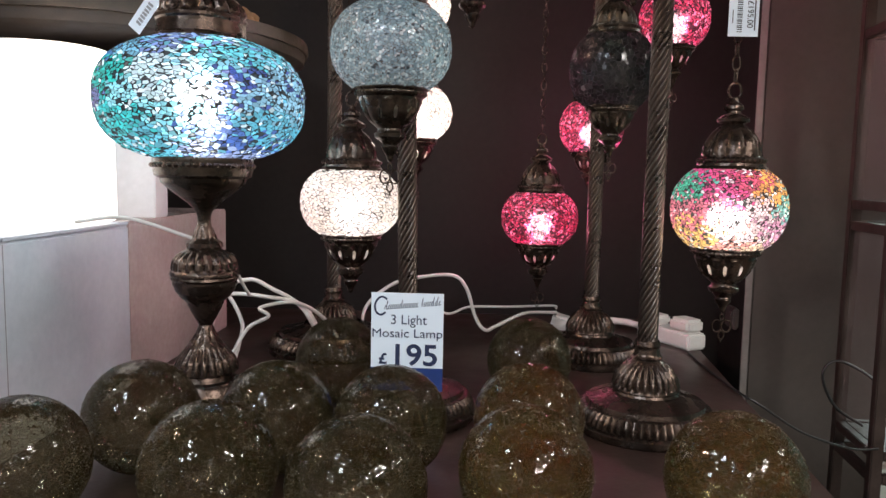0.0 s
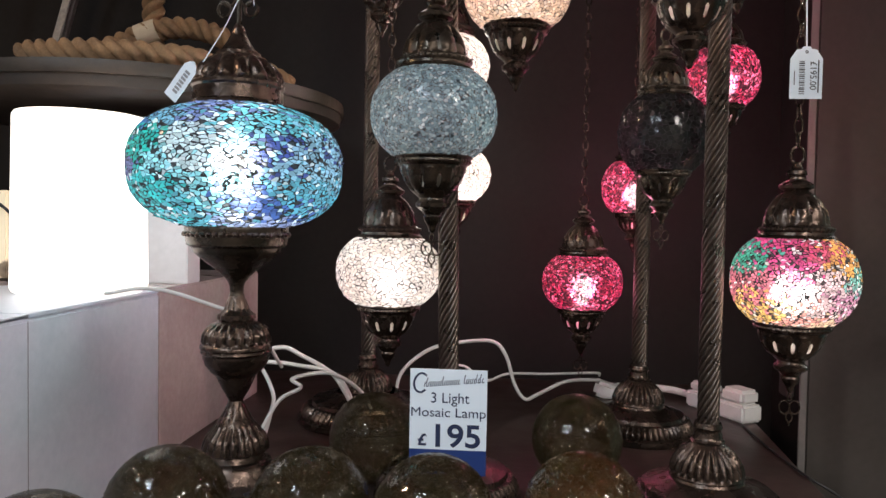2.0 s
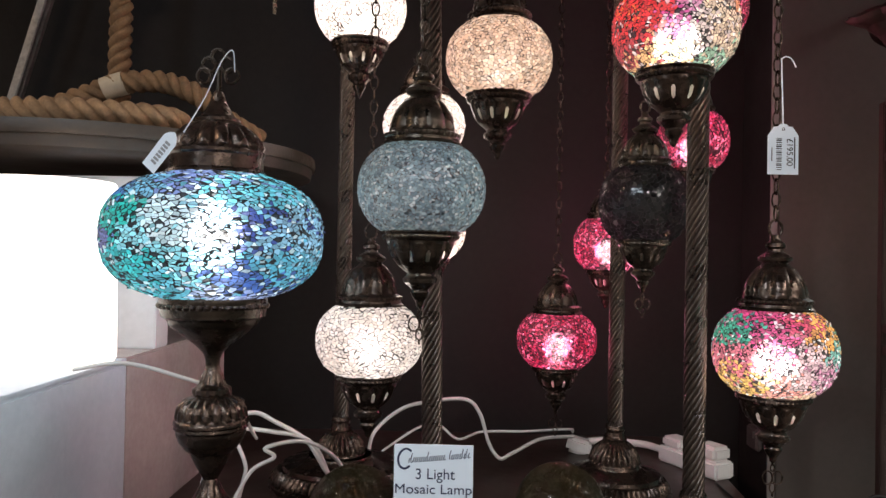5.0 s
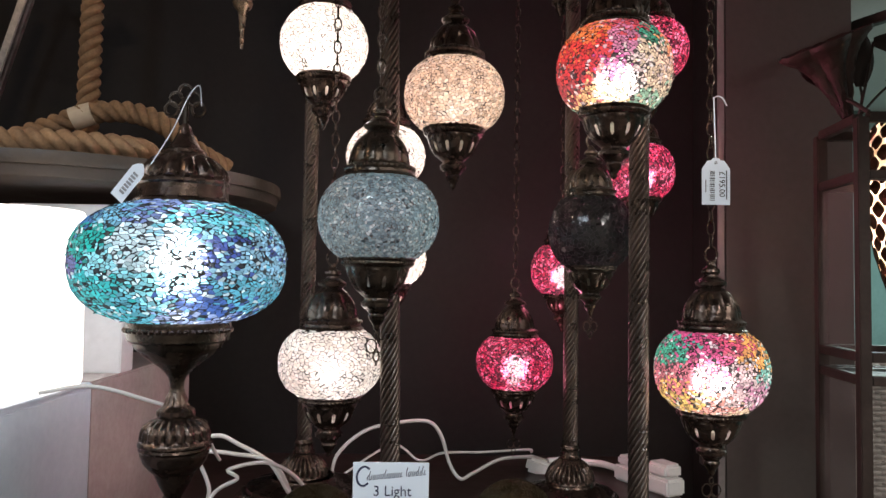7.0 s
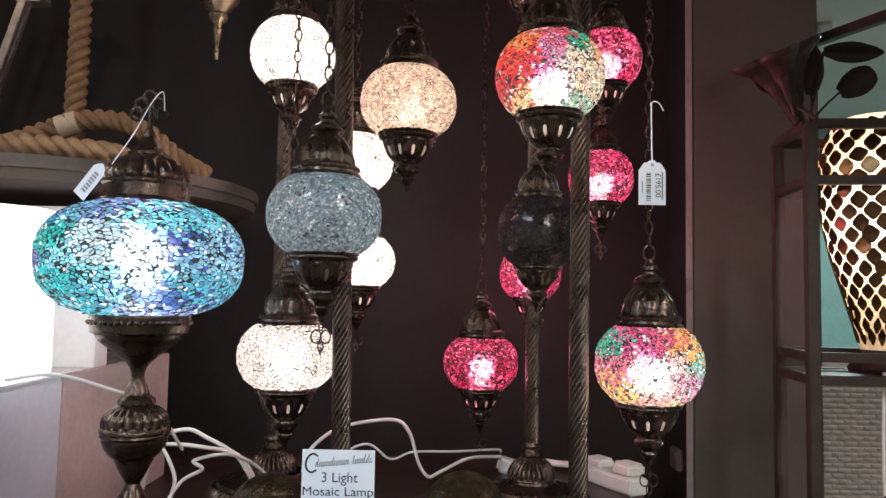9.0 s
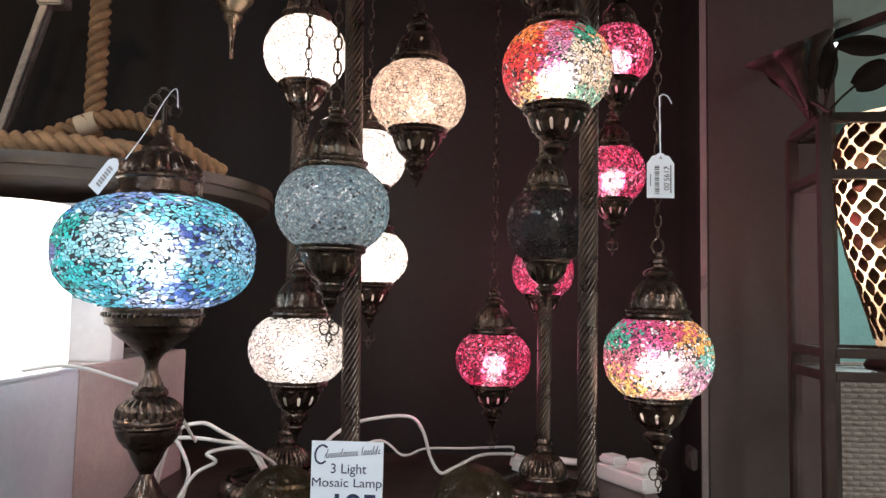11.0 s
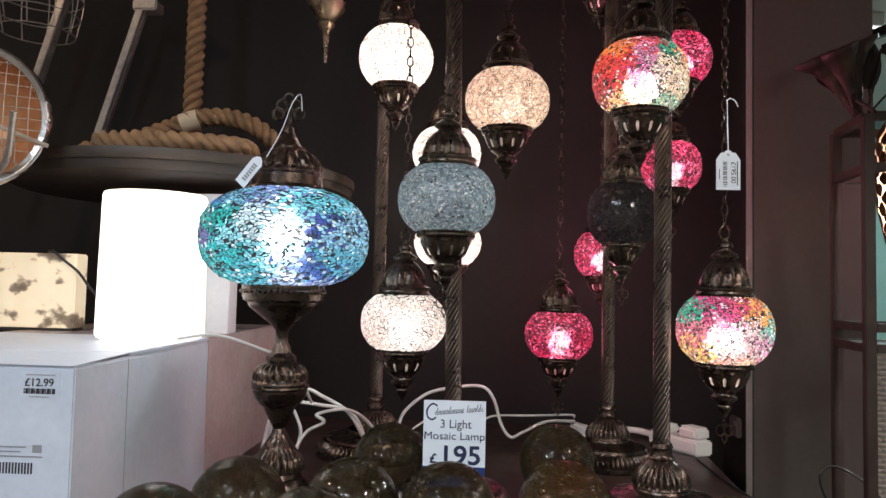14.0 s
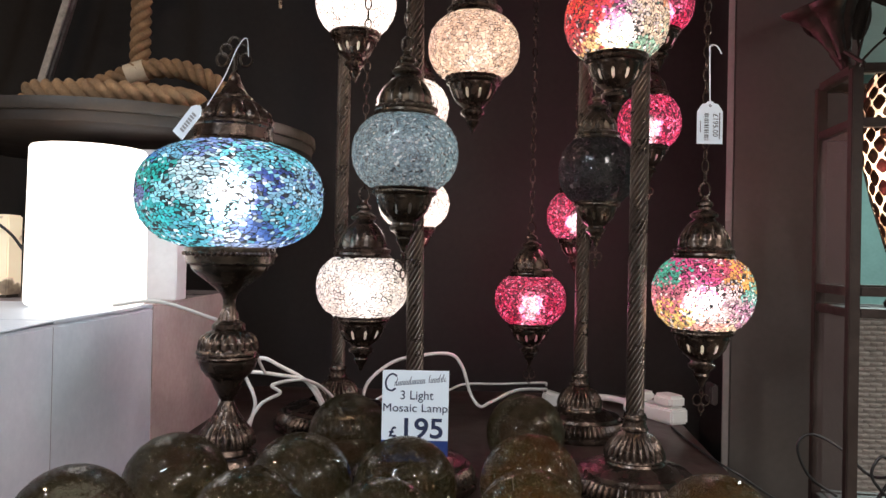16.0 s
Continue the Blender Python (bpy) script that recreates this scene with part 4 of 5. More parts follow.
# thin dark strip draws the fold's shade on the flat side
part("crease", box_mesh(0.2160, 0.2163, -hy + 0.1465, -hy + 0.1477, 0.0, 0.276), FOLD_SHADE, ca, "dark strip for the shade in the fold", smooth=False)
fy = -hy
part("sticker", box_mesh(0.142, 0.196, fy - 0.0006, fy - 0.0001, 0.236, 0.272), CARD_WHITE, ca, "printed price sticker", smooth=False)
letters("£12.99", 0.0145, INK_BLACK, ca, pose(0.1685, fy - 0.0008, 0.2525, 90), bold=0.0002)
for k in range(18):
    part("barcode_bar", box_mesh(0.148 + 0.0024 * k, 0.1493 + 0.0024 * k + 0.0008 * (k * 5 % 3) / 2, fy - 0.0011, fy - 0.0007, 0.2425, 0.2495), INK_BLACK, ca, smooth=False)
for x0, x1, z0, z1 in ((0.15, 0.19, 0.2665, 0.268), (0.156, 0.182, 0.238, 0.2393), (0.104, 0.155, 0.172, 0.1738), (0.104, 0.148, 0.166, 0.1676), (0.098, 0.178, 0.16, 0.1614), (0.164, 0.176, 0.166, 0.176)):
    part("print_bar", box_mesh(x0, x1, fy - 0.0011, fy - 0.0007, z0, z1), INK_GREY, ca, smooth=False)
for k in range(13):
    part("barcode_bar", box_mesh(0.112 + 0.0042 * k, 0.1141 + 0.0042 * k, fy - 0.0006, fy - 0.0001, 0.138, 0.1525), INK_BLACK, ca, smooth=False)

shade = thing("table_lamp", (-0.597, 1.22, TOPZ), "lit white drum lamp standing on the white cartons", "table lamp")
part("shade", lathe(fill([(0.003, 0.004), (0.082, 0.004), (0.091, 0.008), (0.094, 0.014), (0.0905, 0.263), (0.088, 0.268), (0.08, 0.268)], 0.02), 64), SHADE_GLOW, shade, "glowing white fabric drum shade")
part("cable", tube([(0.085, -0.085, 0.012), (0.14, -0.06, 0.018), (0.2, -0.03, -0.002), (0.26, 0.02, -0.04), (0.28, 0.1, -0.12)], 0.0028, 8), PVC, shade)


def birch_material():
    m, nt, p = nodes_of("birch_bark_print")
    tc = nt.nodes.new("ShaderNodeTexCoord")
    mp = nt.nodes.new("ShaderNodeMapping")
    mp.inputs["Scale"].default_value = (1, 1, 1.3)
    n = nt.nodes.new("ShaderNodeTexNoise")
    n.inputs["Scale"].default_value, n.inputs["Detail"].default_value = 16, 5
    link(nt, tc.outputs["Object"], mp.inputs[0]), link(nt, mp.outputs[0], n.inputs["Vector"])
    r = ramp_node(nt, [(0.0, (0.8, 0.68, 0.5)), (0.54, (0.72, 0.6, 0.42)), (0.6, (0.2, 0.15, 0.1)), (0.7, (0.1, 0.07, 0.05))])
    link(nt, n.outputs["Fac"], r.inputs[0]), link(nt, r.outputs[0], p.inputs["Base Color"])
    link(nt, r.outputs[0], p.inputs["Emission Color"])
    p.inputs["Emission Strength"].default_value = 0.5
    p.inputs["Roughness"].default_value = 0.7
    return m


birch = thing("lantern", (-0.925, 1.46, TOPZ), "lit square lantern with a birch bark pattern", "lantern")
BIRCH = birch_material()
part("shade", box_mesh(-0.1, 0.08, -0.06, -0.012, 0.006, 0.163, 0.003), BIRCH, birch, "birch bark printed shade", smooth=False)
part("base", box_mesh(-0.096, 0.076, -0.056, -0.016, 0.0, 0.0058), TRAY_WOOD, birch, smooth=False)
jar = thing("storage_jar", (-0.79, 1.58, TOPZ), "dark woven jar with a glass rim behind the lamps", "jar")
part("body", lathe(fill([(0.003, 0), (0.06, 0), (0.064, 0.01), (0.064, 0.12), (0.06, 0.13)], 0.006), 40, (0, 0.13, 24, 0.06)), TRAY_WOOD, jar)
part("rim", lathe([(0.058, 0.13), (0.063, 0.135), (0.06, 0.142), (0.063, 0.148), (0.06, 0.156), (0.055, 0.156), (0.055, 0.13)], 40), TWINE, jar)

# ---------------------------------------------------------------- round tray on rope, lamp on legs
tray = thing("hanging_tray", (-0.735, 1.72, 1.578), "round weathered wooden tray hung on thick hemp rope", "hanging tray")
part("board", lathe([(0.003, 0), (0.392, 0), (0.405, 0.006), (0.408, 0.02), (0.405, 0.04), (0.396, 0.046), (0.003, 0.046)], 96), TRAY_WOOD, tray, "dark round wooden board")
# edging paler than the board: light on the upper rim put into its colour
part("edging", lathe([(0.402, 0.026), (0.413, 0.026), (0.415, 0.034), (0.413, 0.049), (0.40, 0.051), (0.392, 0.0475)], 96), LIT_EDGE_WOOD, tray, "worn edging, coloured paler for the light on the rim")
part("hanging_rope", tube([(-0.022, 0.04, 0.06), (-0.02, 0.04, 0.3), (-0.012, 0.03, 0.7), (0.0, 0.03, 1.1)], 0.021, 24, 40, lobes=3, lay=84, depth=0.4), ROPE, tray)
part("rope_loop", tube([(-0.25, -0.08, 0.075), (-0.15, -0.06, 0.10), (-0.06, -0.04, 0.140), (0.02, -0.03, 0.172), (0.10, -0.02, 0.176), (0.17, -0.02, 0.15), (0.23, 0.0, 0.10), (0.28, 0.06, 0.07)], 0.02, 24, 22, lobes=3, lay=84, depth=0.4), ROPE, tray, place=(0.005, 0, 0.022))
part("rope_coil", tube([(-0.06, -0.345, 0.069), (0.05, -0.362, 0.069), (0.15, -0.34, 0.069), (0.225, -0.285, 0.069), (0.2, -0.18, 0.069), (0.1, -0.1, 0.069)], 0.02, 24, 26, lobes=3, lay=84, depth=0.4), ROPE, tray)
part("binding", tube([(-0.022, -0.035, 0.156), (0.0, -0.032, 0.165), (0.02, -0.03, 0.172)], 0.0245, 16, 8), TWINE, tray, "pale twine binding", place=(0.005, 0, 0.022))

search = thing("floodlight", (-0.975, 1.235, TOPZ), "old round floodlight with a wire grille on steel legs", "lamp")


def floodlight():
    R = 0.141
    c = Vector((0.0, 0.0, 0.415))
    turn = Matrix.Translation(c) @ pose(0, 0, 0, 90, 0, 22)

    def put(bm):
        bmesh.ops.transform(bm, matrix=turn, verts=bm.verts[:])
        return bm
    part("rim", put(lathe([(R - 0.014, 0.022), (R - 0.004, 0.026), (R, 0.022), (R + 0.003, 0.014), (R, 0.0), (R - 0.006, -0.02), (R - 0.02, -0.02), (R - 0.014, 0.022)], 72)), CHROME, search, "scuffed chrome rim")
    part("reflector", put(lathe([(R - 0.012, 0.012), (R * 0.8, -0.03), (R * 0.5, -0.06), (0.003, -0.075)], 60)), AMBER, search, "amber reflector bowl")
    bm = bmesh.new()
    for k in range(-5, 6):
        h = 0.021 * k
        w = math.sqrt(max(0, (R - 0.012) ** 2 - h * h))
        for a, b in (((-w, h), (w, h)), ((h, -w), (h, w))):
            tube([(*a, 0.018), (*[(p + q) / 2 for p, q in zip(a, b)], 0.032), (*b, 0.018)], 0.0009, 6, 5, bm=bm)
    part("grille", put(bm), WIRE, search, "fine wire grille")
    part("cross_bar", put(tube([(-R, -0.04, 0.028), (0, -0.01, 0.042), (R, -0.05, 0.028)], 0.0045, 8)), WIRE, search)
    part("pole", lathe(fill([(0.003, 0), (0.05, 0), (0.052, 0.006), (0.012, 0.014), (0.011, 0.27), (0.016, 0.29), (0.003, 0.292)], 0.03), 24), STEEL, search, "steel pole and foot", place=(-0.02, 0.04, 0))
    part("bracket", tube([(-0.02, 0.04, 0.285), (-0.1, 0.06, 0.32), (-0.134, 0.05, 0.415)], 0.006, 8), STEEL, search)
    part("bracket", tube([(-0.02, 0.04, 0.285), (0.08, -0.01, 0.32), (0.118, -0.045, 0.415)], 0.006, 8), STEEL, search)


floodlight()
trip = thing("tripod_stand", (-1.125, 1.9, 1.63), "flat galvanised steel tripod legs leaning above the tray", "tripod")
for top_x, bot_x, dy in ((0.165, 0.0, 0.0), (-0.045, -0.205, -0.04)):
    d = Vector((top_x - bot_x, 0, 0.56))
    leg = part("leg", box_mesh(-0.0105, 0.0105, -0.006, 0.006, 0, d.length, 0.002), STEEL, trip, smooth=False)
    leg.matrix_basis = pose(bot_x, dy, 0.0, 0, math.degrees(math.atan2(d.x, d.z)), 0)
    part("flange", box_mesh(0.006, 0.0135, 0.006, 0.022, 0, d.length, 0.002), STEEL, leg, smooth=False)
part("hinge", box_mesh(0.13, 0.2, -0.012, 0.04, 0.50, 0.53, 0.004), STEEL, trip, smooth=False)

basket = thing("wire_basket", (-1.2, 1.78, 2.02), "thin black wire basket hanging beside the floodlight", "wire basket")
for k in range(5):
    part("wire", tube(ring_path((0, 0, 0.05 * k), 0.11 - 0.008 * abs(k - 2), 0.11 - 0.008 * abs(k - 2), "z", 28), 0.0018, 6, closed=True), STEEL, basket)
for k in range(10):
    a = math.pi * k / 5
    part("wire", tube([(0.094 * math.cos(a), 0.094 * math.sin(a), 0), (0.11 * math.cos(a), 0.11 * math.sin(a), 0.1), (0.094 * math.cos(a), 0.094 * math.sin(a), 0.2), (0.01 * math.cos(a), 0.01 * math.sin(a), 0.42)], 0.0018, 6), STEEL, basket)

# ---------------------------------------------------------------- cables, plug, adapter


def cable(label, points, radius=0.0032, mat=PVC):
    p0 = Vector(points[0])
    ob = part("cable", tube([Vector(p) - p0 for p in points], radius, 10), mat, place=p0)
    return tagged(ob, label, "cable", "loose cables")


cable("white mains cable curling behind the price card", [(-0.19, 1.72, 0.972), (-0.179, 1.73, 1.04), (-0.127, 1.75, 1.087), (-0.069, 1.75, 1.106), (0.014, 1.75, 1.114), (0.047, 1.75, 1.085), (0.068, 1.75, 1.021), (0.091, 1.74, 0.992), (0.119, 1.75, 1.001), (0.183, 1.78, 1.025), (0.262, 1.84, 1.018)], 0.004)
cable("thin white cable running along the shelf", [(-0.2, 1.76, 0.97), (-0.066, 1.8, 1.048), (0.001, 1.8, 1.016), (0.054, 1.8, 1.033), (0.147, 1.8, 1.036), (0.25, 1.83, 1.036), (0.262, 1.84, 1.028)], 0.0028)
cable("white cable draped beside the blue lamp", [(-0.47, 1.52, 0.969), (-0.43, 1.5, 1.1), (-0.375, 1.5, 1.13), (-0.331, 1.5, 1.114), (-0.275, 1.5, 1.082), (-0.24, 1.52, 1.02), (-0.22, 1.6, 0.969)], 0.004)
cable("white cable draped beside the blue lamp", [(-0.47, 1.5, 0.969), (-0.44, 1.5, 1.09), (-0.411, 1.5, 1.101), (-0.342, 1.5, 1.097), (-0.264, 1.5, 1.077), (-0.23, 1.56, 0.969)], 0.004)
cable("white cable looped down to the shelf", [(-0.43, 1.42, 1.02), (-0.40, 1.4, 1.11), (-0.38, 1.4, 1.113), (-0.357, 1.4, 1.067), (-0.36, 1.4, 1.035), (-0.376, 1.4, 0.98), (-0.385, 1.39, 0.970)], 0.0035)
cable("white cable looped down to the shelf", [(-0.384, 1.385, 0.975), (-0.365, 1.385, 1.02), (-0.344, 1.4, 1.057), (-0.308, 1.4, 1.079), (-0.323, 1.4, 1.094), (-0.261, 1.42, 1.101), (-0.22, 1.5, 1.05), (-0.2, 1.58, 0.969)], 0.0035)
cable("thin dark cable along the shelf's end and down", [(0.53, 1.68, 0.968), (0.528, 1.56, 0.968), (0.53, 1.45, 0.968), (0.534, 1.38, 0.968), (0.56, 1.36, 0.955), (0.64, 1.37, 0.905), (0.74, 1.40, 0.868), (0.80, 1.42, 0.862)], 0.0022, BLACK_PVC)

plug = thing("mains_plug", (0.282, 1.9, SHELF), "white mains plug lying on the shelf", "plug")
ob = part("body", box_mesh(-0.028, 0.028, -0.02, 0.02, 0.0, 0.036, 0.008), PVC, plug)
ob.rotation_euler = (0, radians(14), radians(-10))
ext = thing("socket_block", (0.515, 1.80, SHELF), "white mains extension block with a plug and adapter on the shelf", "socket block")
aslant = pose(0, 0, 0, 0, 0, -63)
for name, bm in (
    ("body", box_mesh(-0.075, 0.098, -0.027, 0.027, 0.0, 0.036, 0.005)),
    ("adapter", box_mesh(0.03, 0.092, -0.025, 0.025, 0.036, 0.066, 0.007)),
    ("plug_top", box_mesh(-0.068, -0.01, -0.023, 0.023, 0.036, 0.058, 0.006)),
):
    part(name, bm, PVC, ext).matrix_basis = aslant.copy()
part("lead", tube([(-0.034, 0.066, 0.018), (-0.07, 0.11, 0.02), (-0.11, 0.13, 0.02), (-0.15, 0.14, 0.022), (-0.2, 0.13, 0.02)], 0.0085, 10), PVC, ext)

outlet = thing("wall_socket", (0.7297, 1.965, 0.995), "dim grey mains socket on the black side panel", "wall socket")
part("plate", box_mesh(-0.016, 0.0, -0.03, 0.03, -0.027, 0.027, 0.004), SOCKET_GREY, outlet)
part("rocker", box_mesh(-0.02, -0.0162, -0.02, -0.006, 0.002, 0.018, 0.001), SOCKET_GREY, outlet, smooth=False)

# ---------------------------------------------------------------- iron lantern and what stands behind it


def iron_stand():
    x0, x1, y0, y1, zt = 0.803, 1.115, 1.435, 1.61, 1.735
    lan = thing("iron_stand", (x0, y0, 0.0), "tall black iron display stand with open tiers", "display stand")
    lan.rotation_euler = (0, 0, radians(-6.5))
    s = 0.0105
    for x in (x0, x1):
        for y in (y0, y1):
            part("post", box_mesh(x - x0 - s, x - x0 + s, y - y0 - s, y - y0 + s, 0, zt, 0.002), IRON, lan, smooth=False)
    for z in (0.80, 0.845, 1.255, 1.297, 1.628, zt):
        for a, b in (((x0, y0), (x1, y0)), ((x0, y1), (x1, y1)), ((x0, y0), (x0, y1)), ((x1, y0), (x1, y1))):
            h = 0.009
            if a[1] == b[1]:
                part("rail", box_mesh(a[0] - x0 + s, b[0] - x0 - s, a[1] - y0 - h, a[1] - y0 + h, z - h, z + h, 0.002), IRON, lan, smooth=False)
            else:
                part("rail", box_mesh(a[0] - x0 - h, a[0] - x0 + h, a[1] - y0 + s, b[1] - y0 - s, z - h, z + h, 0.002), IRON, lan, smooth=False)
    for z in (0.852, 1.262):
        part("tier", box_mesh(0.012, x1 - x0 - 0.012, 0.012, y1 - y0 - 0.012, z - 0.004, z), IRON, lan, smooth=False)
    for low, high in ((0.862, 1.244), (1.308, 1.617)):
        part("glass_pane", box_mesh(-0.002, 0.002, s + 0.001, y1 - y0 - s - 0.001, low, high), HAZY_GLASS, lan, "glass side pane with a pale haze for its reflections", smooth=False).visible_shadow = False
    return lan


iron_stand()


def vase_lamp():
    """A vase-shaped lamp of mirror chips in a glowing gold lattice."""
    lamp = thing("mirror_mosaic_lamp", (0.985, 1.53, 1.262), "lit vase-shaped lamp of dark mirror chips in glowing gold lattice", "lamp")
    part("foot", lathe([(0.003, 0), (0.055, 0), (0.058, 0.008), (0.05, 0.02), (0.032, 0.032), (0.03, 0.045)], 40), ROSE, lamp, "dark red foot")
    prof = [(0.034, 0.045), (0.045, 0.09), (0.062, 0.15), (0.082, 0.22), (0.098, 0.30), (0.104, 0.37), (0.102, 0.43), (0.09, 0.48), (0.06, 0.51)]

    def radius(z):
        for (ra, za), (rb, zb) in zip(prof, prof[1:]):
            if za <= z <= zb:
                return ra + (rb - ra) * (z - za) / (zb - za)
        return prof[-1][0]
    part("body", lathe(fill(prof, 0.012), 48), GOLD_GLOW, lamp, "glowing amber glass body")
    part("bulb", lathe([(0.003, 0.27), (0.018, 0.28), (0.024, 0.3), (0.018, 0.32), (0.003, 0.33)], 16), BULB, lamp).visible_shadow = False
    bulb_lamp("bulb_light", (0.985, 1.53, 1.262 + 0.3), 4.2, (1.0, 0.84, 0.68), 0.024)
    rows, around = 20, 15
    rng = random.Random(5)
    for i in range(rows):
        for k in range(around):
            z = 0.06 + 0.44 * (i + 0.5) / rows
            a = 2 * math.pi * (k + 0.5 * (i % 2)) / around + rng.uniform(-0.04, 0.04)
            r = radius(z) + 0.0015
            w, h = r * math.pi / around * rng.uniform(0.84, 0.98), 0.44 / rows * rng.uniform(0.84, 0.98)
            bm = bmesh.new()
            lobes = [(rng.uniform(0.94, 1.06) / (abs(math.cos(b)) + abs(math.sin(b))), b) for b in (math.pi * (q + (0.2 if q % 2 else -0.2) + 0.5) / 4 for q in range(8))]
            low = [bm.verts.new((w * g * math.cos(b), -0.001, h * g * math.sin(b))) for g, b in lobes]
            top = [bm.verts.new((0.86 * w * g * math.cos(b), 0.001, 0.86 * h * g * math.sin(b))) for g, b in lobes]
            bm.faces.new(top)
            for q in range(8):
                bm.faces.new((low[q], low[(q + 1) % 8], top[(q + 1) % 8], top[q]))
            chip = part("mirror_chip", bm, MIRROR_CHIP, lamp, smooth=False)
            slope = math.atan2(radius(min(z + 0.02, 0.51)) - radius(max(z - 0.02, 0.05)), 0.04)
            chip.matrix_basis = Matrix.Translation((r * math.sin(a), -r * math.cos(a), z)) @ Matrix.Rotation(a + math.pi, 4, "Z") @ Matrix.Rotation(-slope, 4, "X") @ Matrix.Rotation(rng.uniform(-0.14, 0.14), 4, "Y")
    return lamp


vase_lamp()


def petal(length, width, curl, seed):
    """A cupped leaf, its tip rolled over by curl."""
    bm = bmesh.new()
    rng = random.Random(seed)
    grid = []
    for i in range(9):
        t = i / 8
        w = width * math.sin(math.pi * min(1, t * 0.9 + 0.08)) ** 0.7
        row = []
        for j in range(7):
            u = (j - 3) / 3
            bend = curl * t * t
            row.append(bm.verts.new((u * w, -length * 0.3 * math.sin(bend) - 0.25 * w * (1 - u * u) + rng.uniform(-1, 1) * 0.0015, length * t * math.cos(bend * 0.6))))
        grid.append(row)
    for a, b in zip(grid, grid[1:]):
        for j in range(6):
            bm.faces.new((a[j], a[j + 1], b[j + 1], b[j]))
    bmesh.ops.solidify(bm, geom=bm.faces[:], thickness=0.0015)
    return bm


flower = thing("metal_flower", (0.80, 1.5, 1.744), "rust red metal flower and leaves on top of the iron stand", "ornament")
part("stem", tube([(0.015, -0.07, 0.0), (0.005, -0.03, 0.03), (-0.005, 0.0, 0.05), (-0.015, 0.01, 0.08)], 0.004, 8), IRON, flower)
bloom = lathe(fill([(0.004, -0.01), (0.011, 0.01), (0.017, 0.035), (0.025, 0.06), (0.036, 0.085), (0.05, 0.105), (0.066, 0.118), (0.064, 0.112), (0.046, 0.098), (0.03, 0.075), (0.003, 0.04)], 0.006), 60, (0.03, 0.2, 5, 0.28))
rng = random.Random(12)
for v in bloom.verts:
    v.co += Vector((rng.uniform(-1, 1), rng.uniform(-1, 1), rng.uniform(-1, 1))) * 0.0012
part("bloom", bloom, ROSE, flower, "wilted trumpet-shaped bloom").matrix_basis = pose(0.018, 0.0, 0.004, 8, -24, 0) @ Matrix.Diagonal((1.18, 1.18, 1.3, 1))
for k in range(8):
    ob = part("petal", petal(rng.uniform(0.07, 0.1), rng.uniform(0.026, 0.036), rng.uniform(0.8, 1.9), k), ROSE, flower)
    ob.matrix_basis = pose(-0.025, 0.0, 0.075, 0, -20, 45 * k) @ pose(0, 0.016, 0, rng.uniform(-30, -5), rng.uniform(-15, 15), 0)
LEAVES = [((0.03, -0.02, 0.06), 0.1, 0.022, 4, 0.25), ((0.056, -0.02, 0.148), 0.115, 0.022, 91, 0.3), ((0.085, -0.02, 0.065), 0.09, 0.028, 58, 1.2)]
for k, (base, length, width, ry, curl) in enumerate(LEAVES):
    x, y, z = base
    part("twig", tube([(0.02, -0.03, 0.0), (x * 0.5 + 0.012, -0.03, z * 0.6), (x, y, z)], 0.0025, 8), IRON, flower)
    part("leaf", petal(length, width, curl, 20 + k), IRON, flower).matrix_basis = pose(x, y, z, 0, ry, 0)

# wicker seat back further into the shop
wick = thing("wicker_chair", (1.55, 2.6, 0.0), "grey woven wicker chair back seen beyond the iron stand", "chair")
part("frame", box_mesh(-0.42, 0.42, 0.0, 0.05, 0.35, 1.2, 0.02), WICKER, wick)
bm = bmesh.new()
for i in range(44):
    for j in range(18):
        x = -0.40 + 0.8 * (j + 0.5 * (i % 2)) / 18
        z = 0.38 + 0.8 * i / 44
        tube([(x, 0.0, z), (x + 0.012, -0.008, z), (x + 0.024, -0.008, z), (x + 0.038, 0.0, z)], 0.0068, 6, 2, bm=bm)
tagged(part("weave", bm, WICKER, wick, "woven flat wicker strands"), kind="stuff")
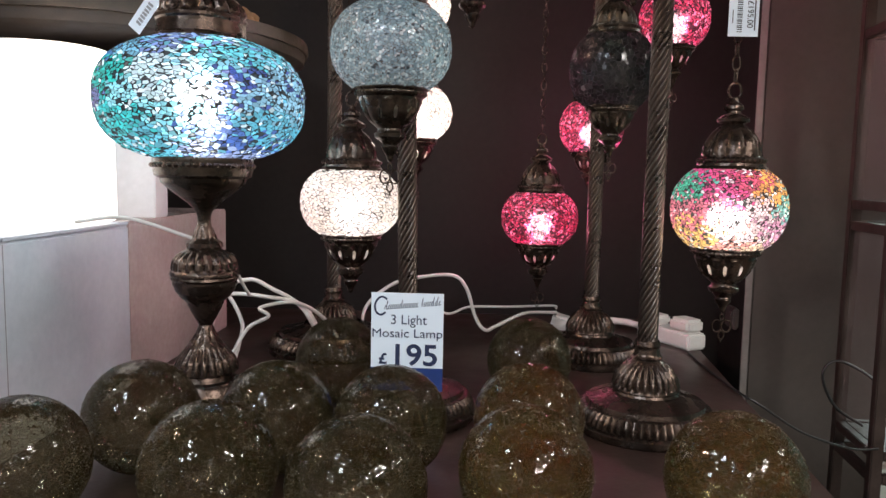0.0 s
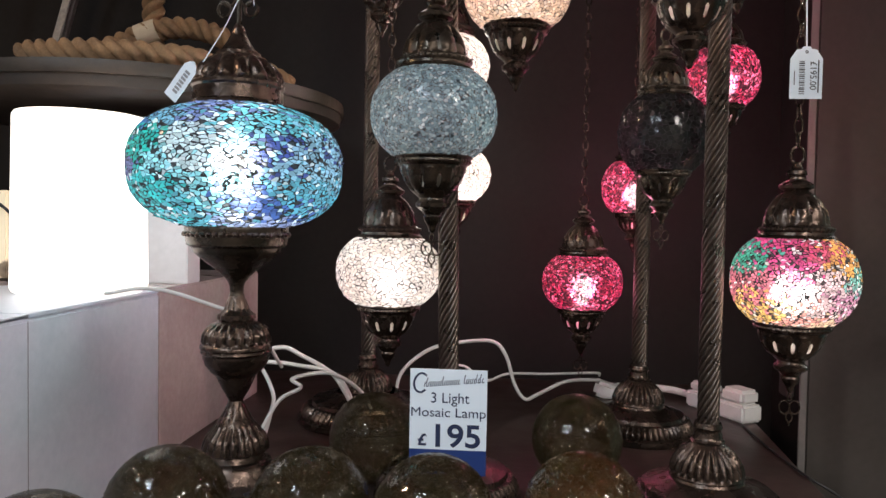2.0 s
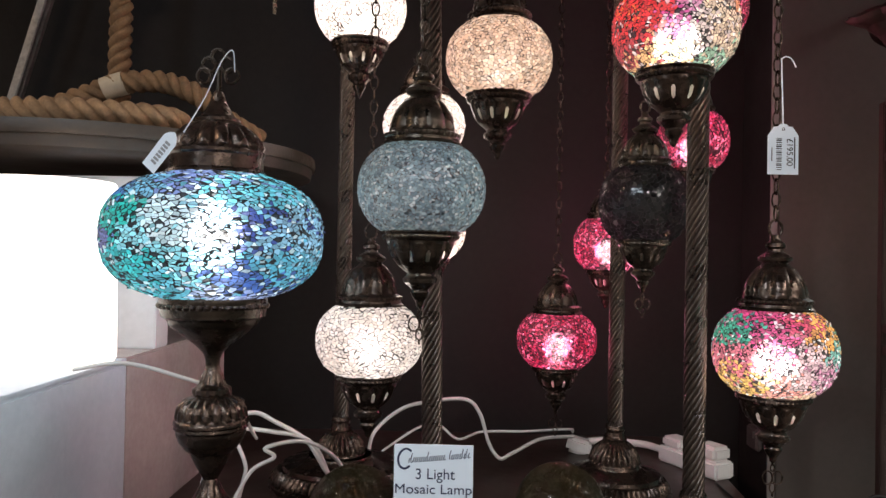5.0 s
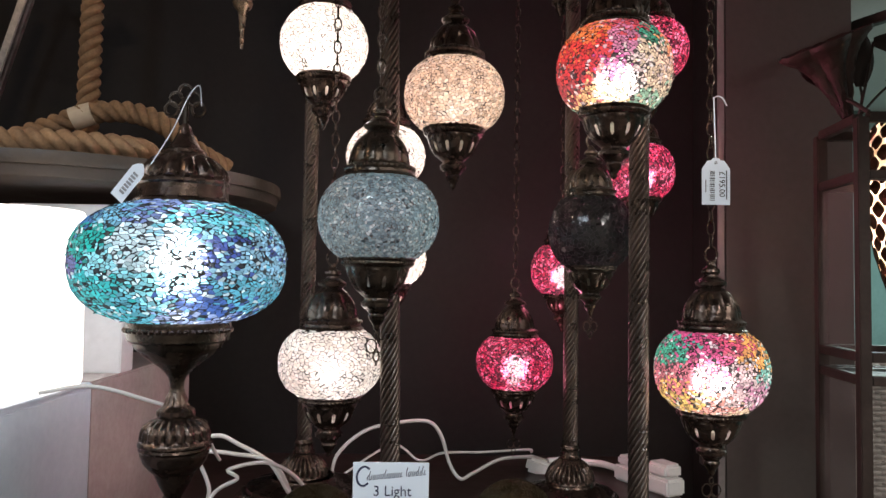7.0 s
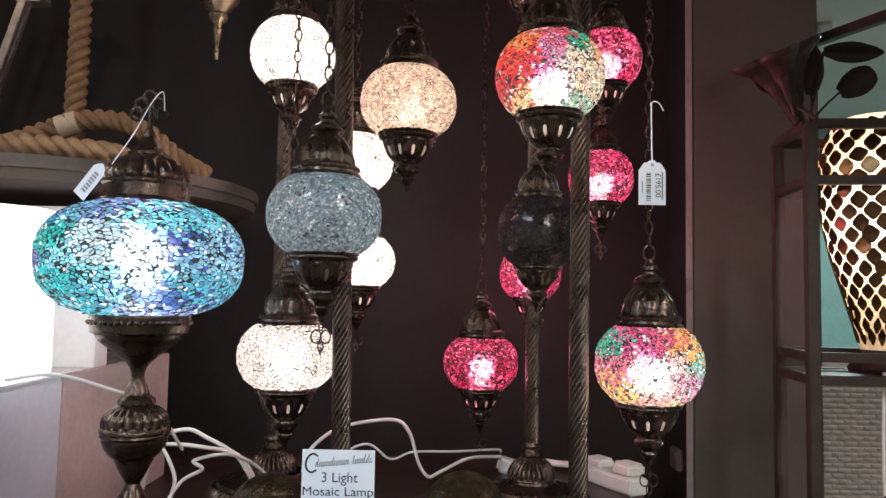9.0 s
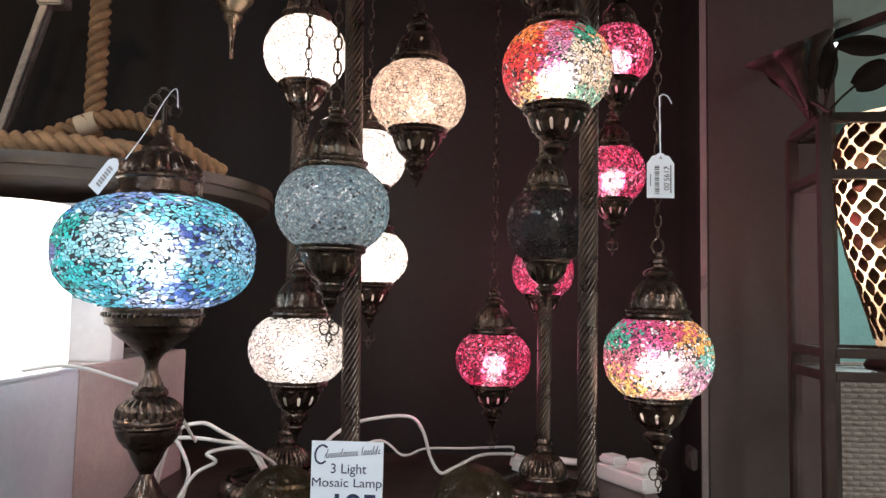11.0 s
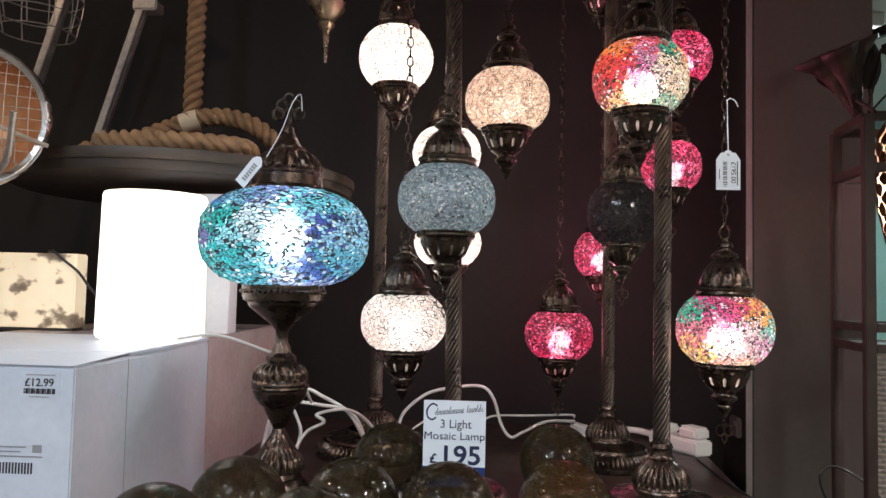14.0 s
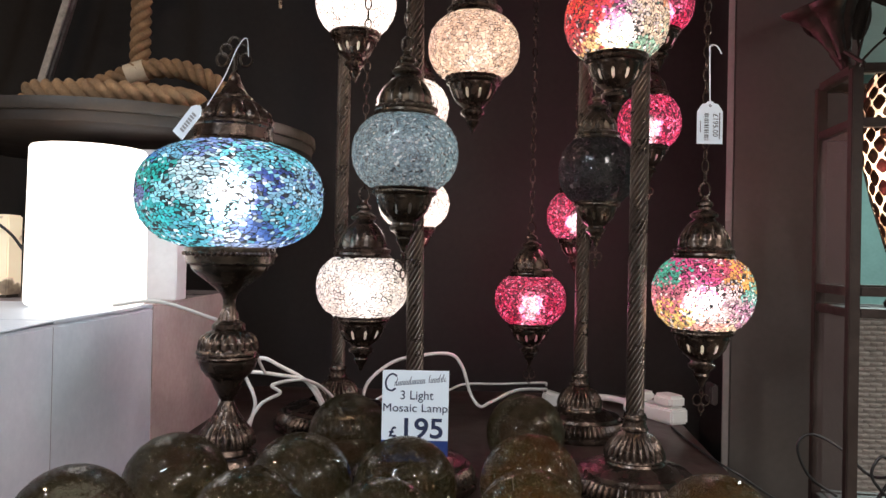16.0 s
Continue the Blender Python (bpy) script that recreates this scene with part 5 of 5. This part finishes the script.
for x in (-0.4, 0.36):
    for y in (0.0, 0.5):
        part("leg", box_mesh(x, x + 0.04, y, y + 0.04, 0.0, 0.36, 0.004), WICKER, wick, smooth=False)
part("seat", box_mesh(-0.42, 0.42, 0.05, 0.58, 0.36, 0.45, 0.02), WICKER, wick)

# bundled black flex hanging in the iron stand
cable("thin black cable draped over the birch lantern", [(-0.90, 1.392, 1.416), (-0.885, 1.385, 1.416), (-0.862, 1.385, 1.398), (-0.832, 1.388, 1.374), (-0.808, 1.395, 1.34), (-0.78, 1.42, 1.295), (-0.76, 1.45, 1.2535)], 0.0028, BLACK_PVC)
cable("black flex bundled in loops on the iron stand", [(0.845, 1.56, 0.857), (0.79, 1.565, 0.895), (0.765, 1.57, 0.955), (0.79, 1.57, 0.985), (0.84, 1.55, 0.965), (0.88, 1.50, 0.92), (0.90, 1.45, 0.94), (0.88, 1.46, 0.97), (0.86, 1.46, 0.93), (0.90, 1.46, 0.88), (0.93, 1.48, 0.856)], 0.003, BLACK_PVC)
cable("black flex bundled in loops on the iron stand", [(0.86, 1.47, 0.856), (0.90, 1.46, 0.93), (0.93, 1.45, 1.02), (0.95, 1.45, 1.04), (0.955, 1.46, 1.0), (0.93, 1.47, 0.93), (0.9, 1.47, 0.9), (0.95, 1.48, 0.88), (0.97, 1.5, 0.856)], 0.0035, BLACK_PVC)
cable("white flex hanging from the mirror lamp", [(0.955, 1.468, 1.268), (0.945, 1.455, 1.2), (0.943, 1.455, 1.08), (0.95, 1.46, 0.95), (0.96, 1.47, 0.857)], 0.003, PVC)

batten = thing("ceiling_batten", (1.858, 3.45, 2.62), "lit fluorescent tube on the ceiling beyond the stand", "ceiling light")
ob = part("tube", tube([(-0.1, 0, 0), (0, 0, 0), (0.1, 0, 0)], 0.012, 12, 3), TUBE_GLOW, batten, "glowing white tube")
ob.rotation_euler = (0, 0, radians(92))
ob = part("tray", box_mesh(-0.12, 0.12, -0.03, 0.03, 0.016, 0.078, 0.004), PVC, batten, smooth=False)
ob.rotation_euler = (0, 0, radians(92))
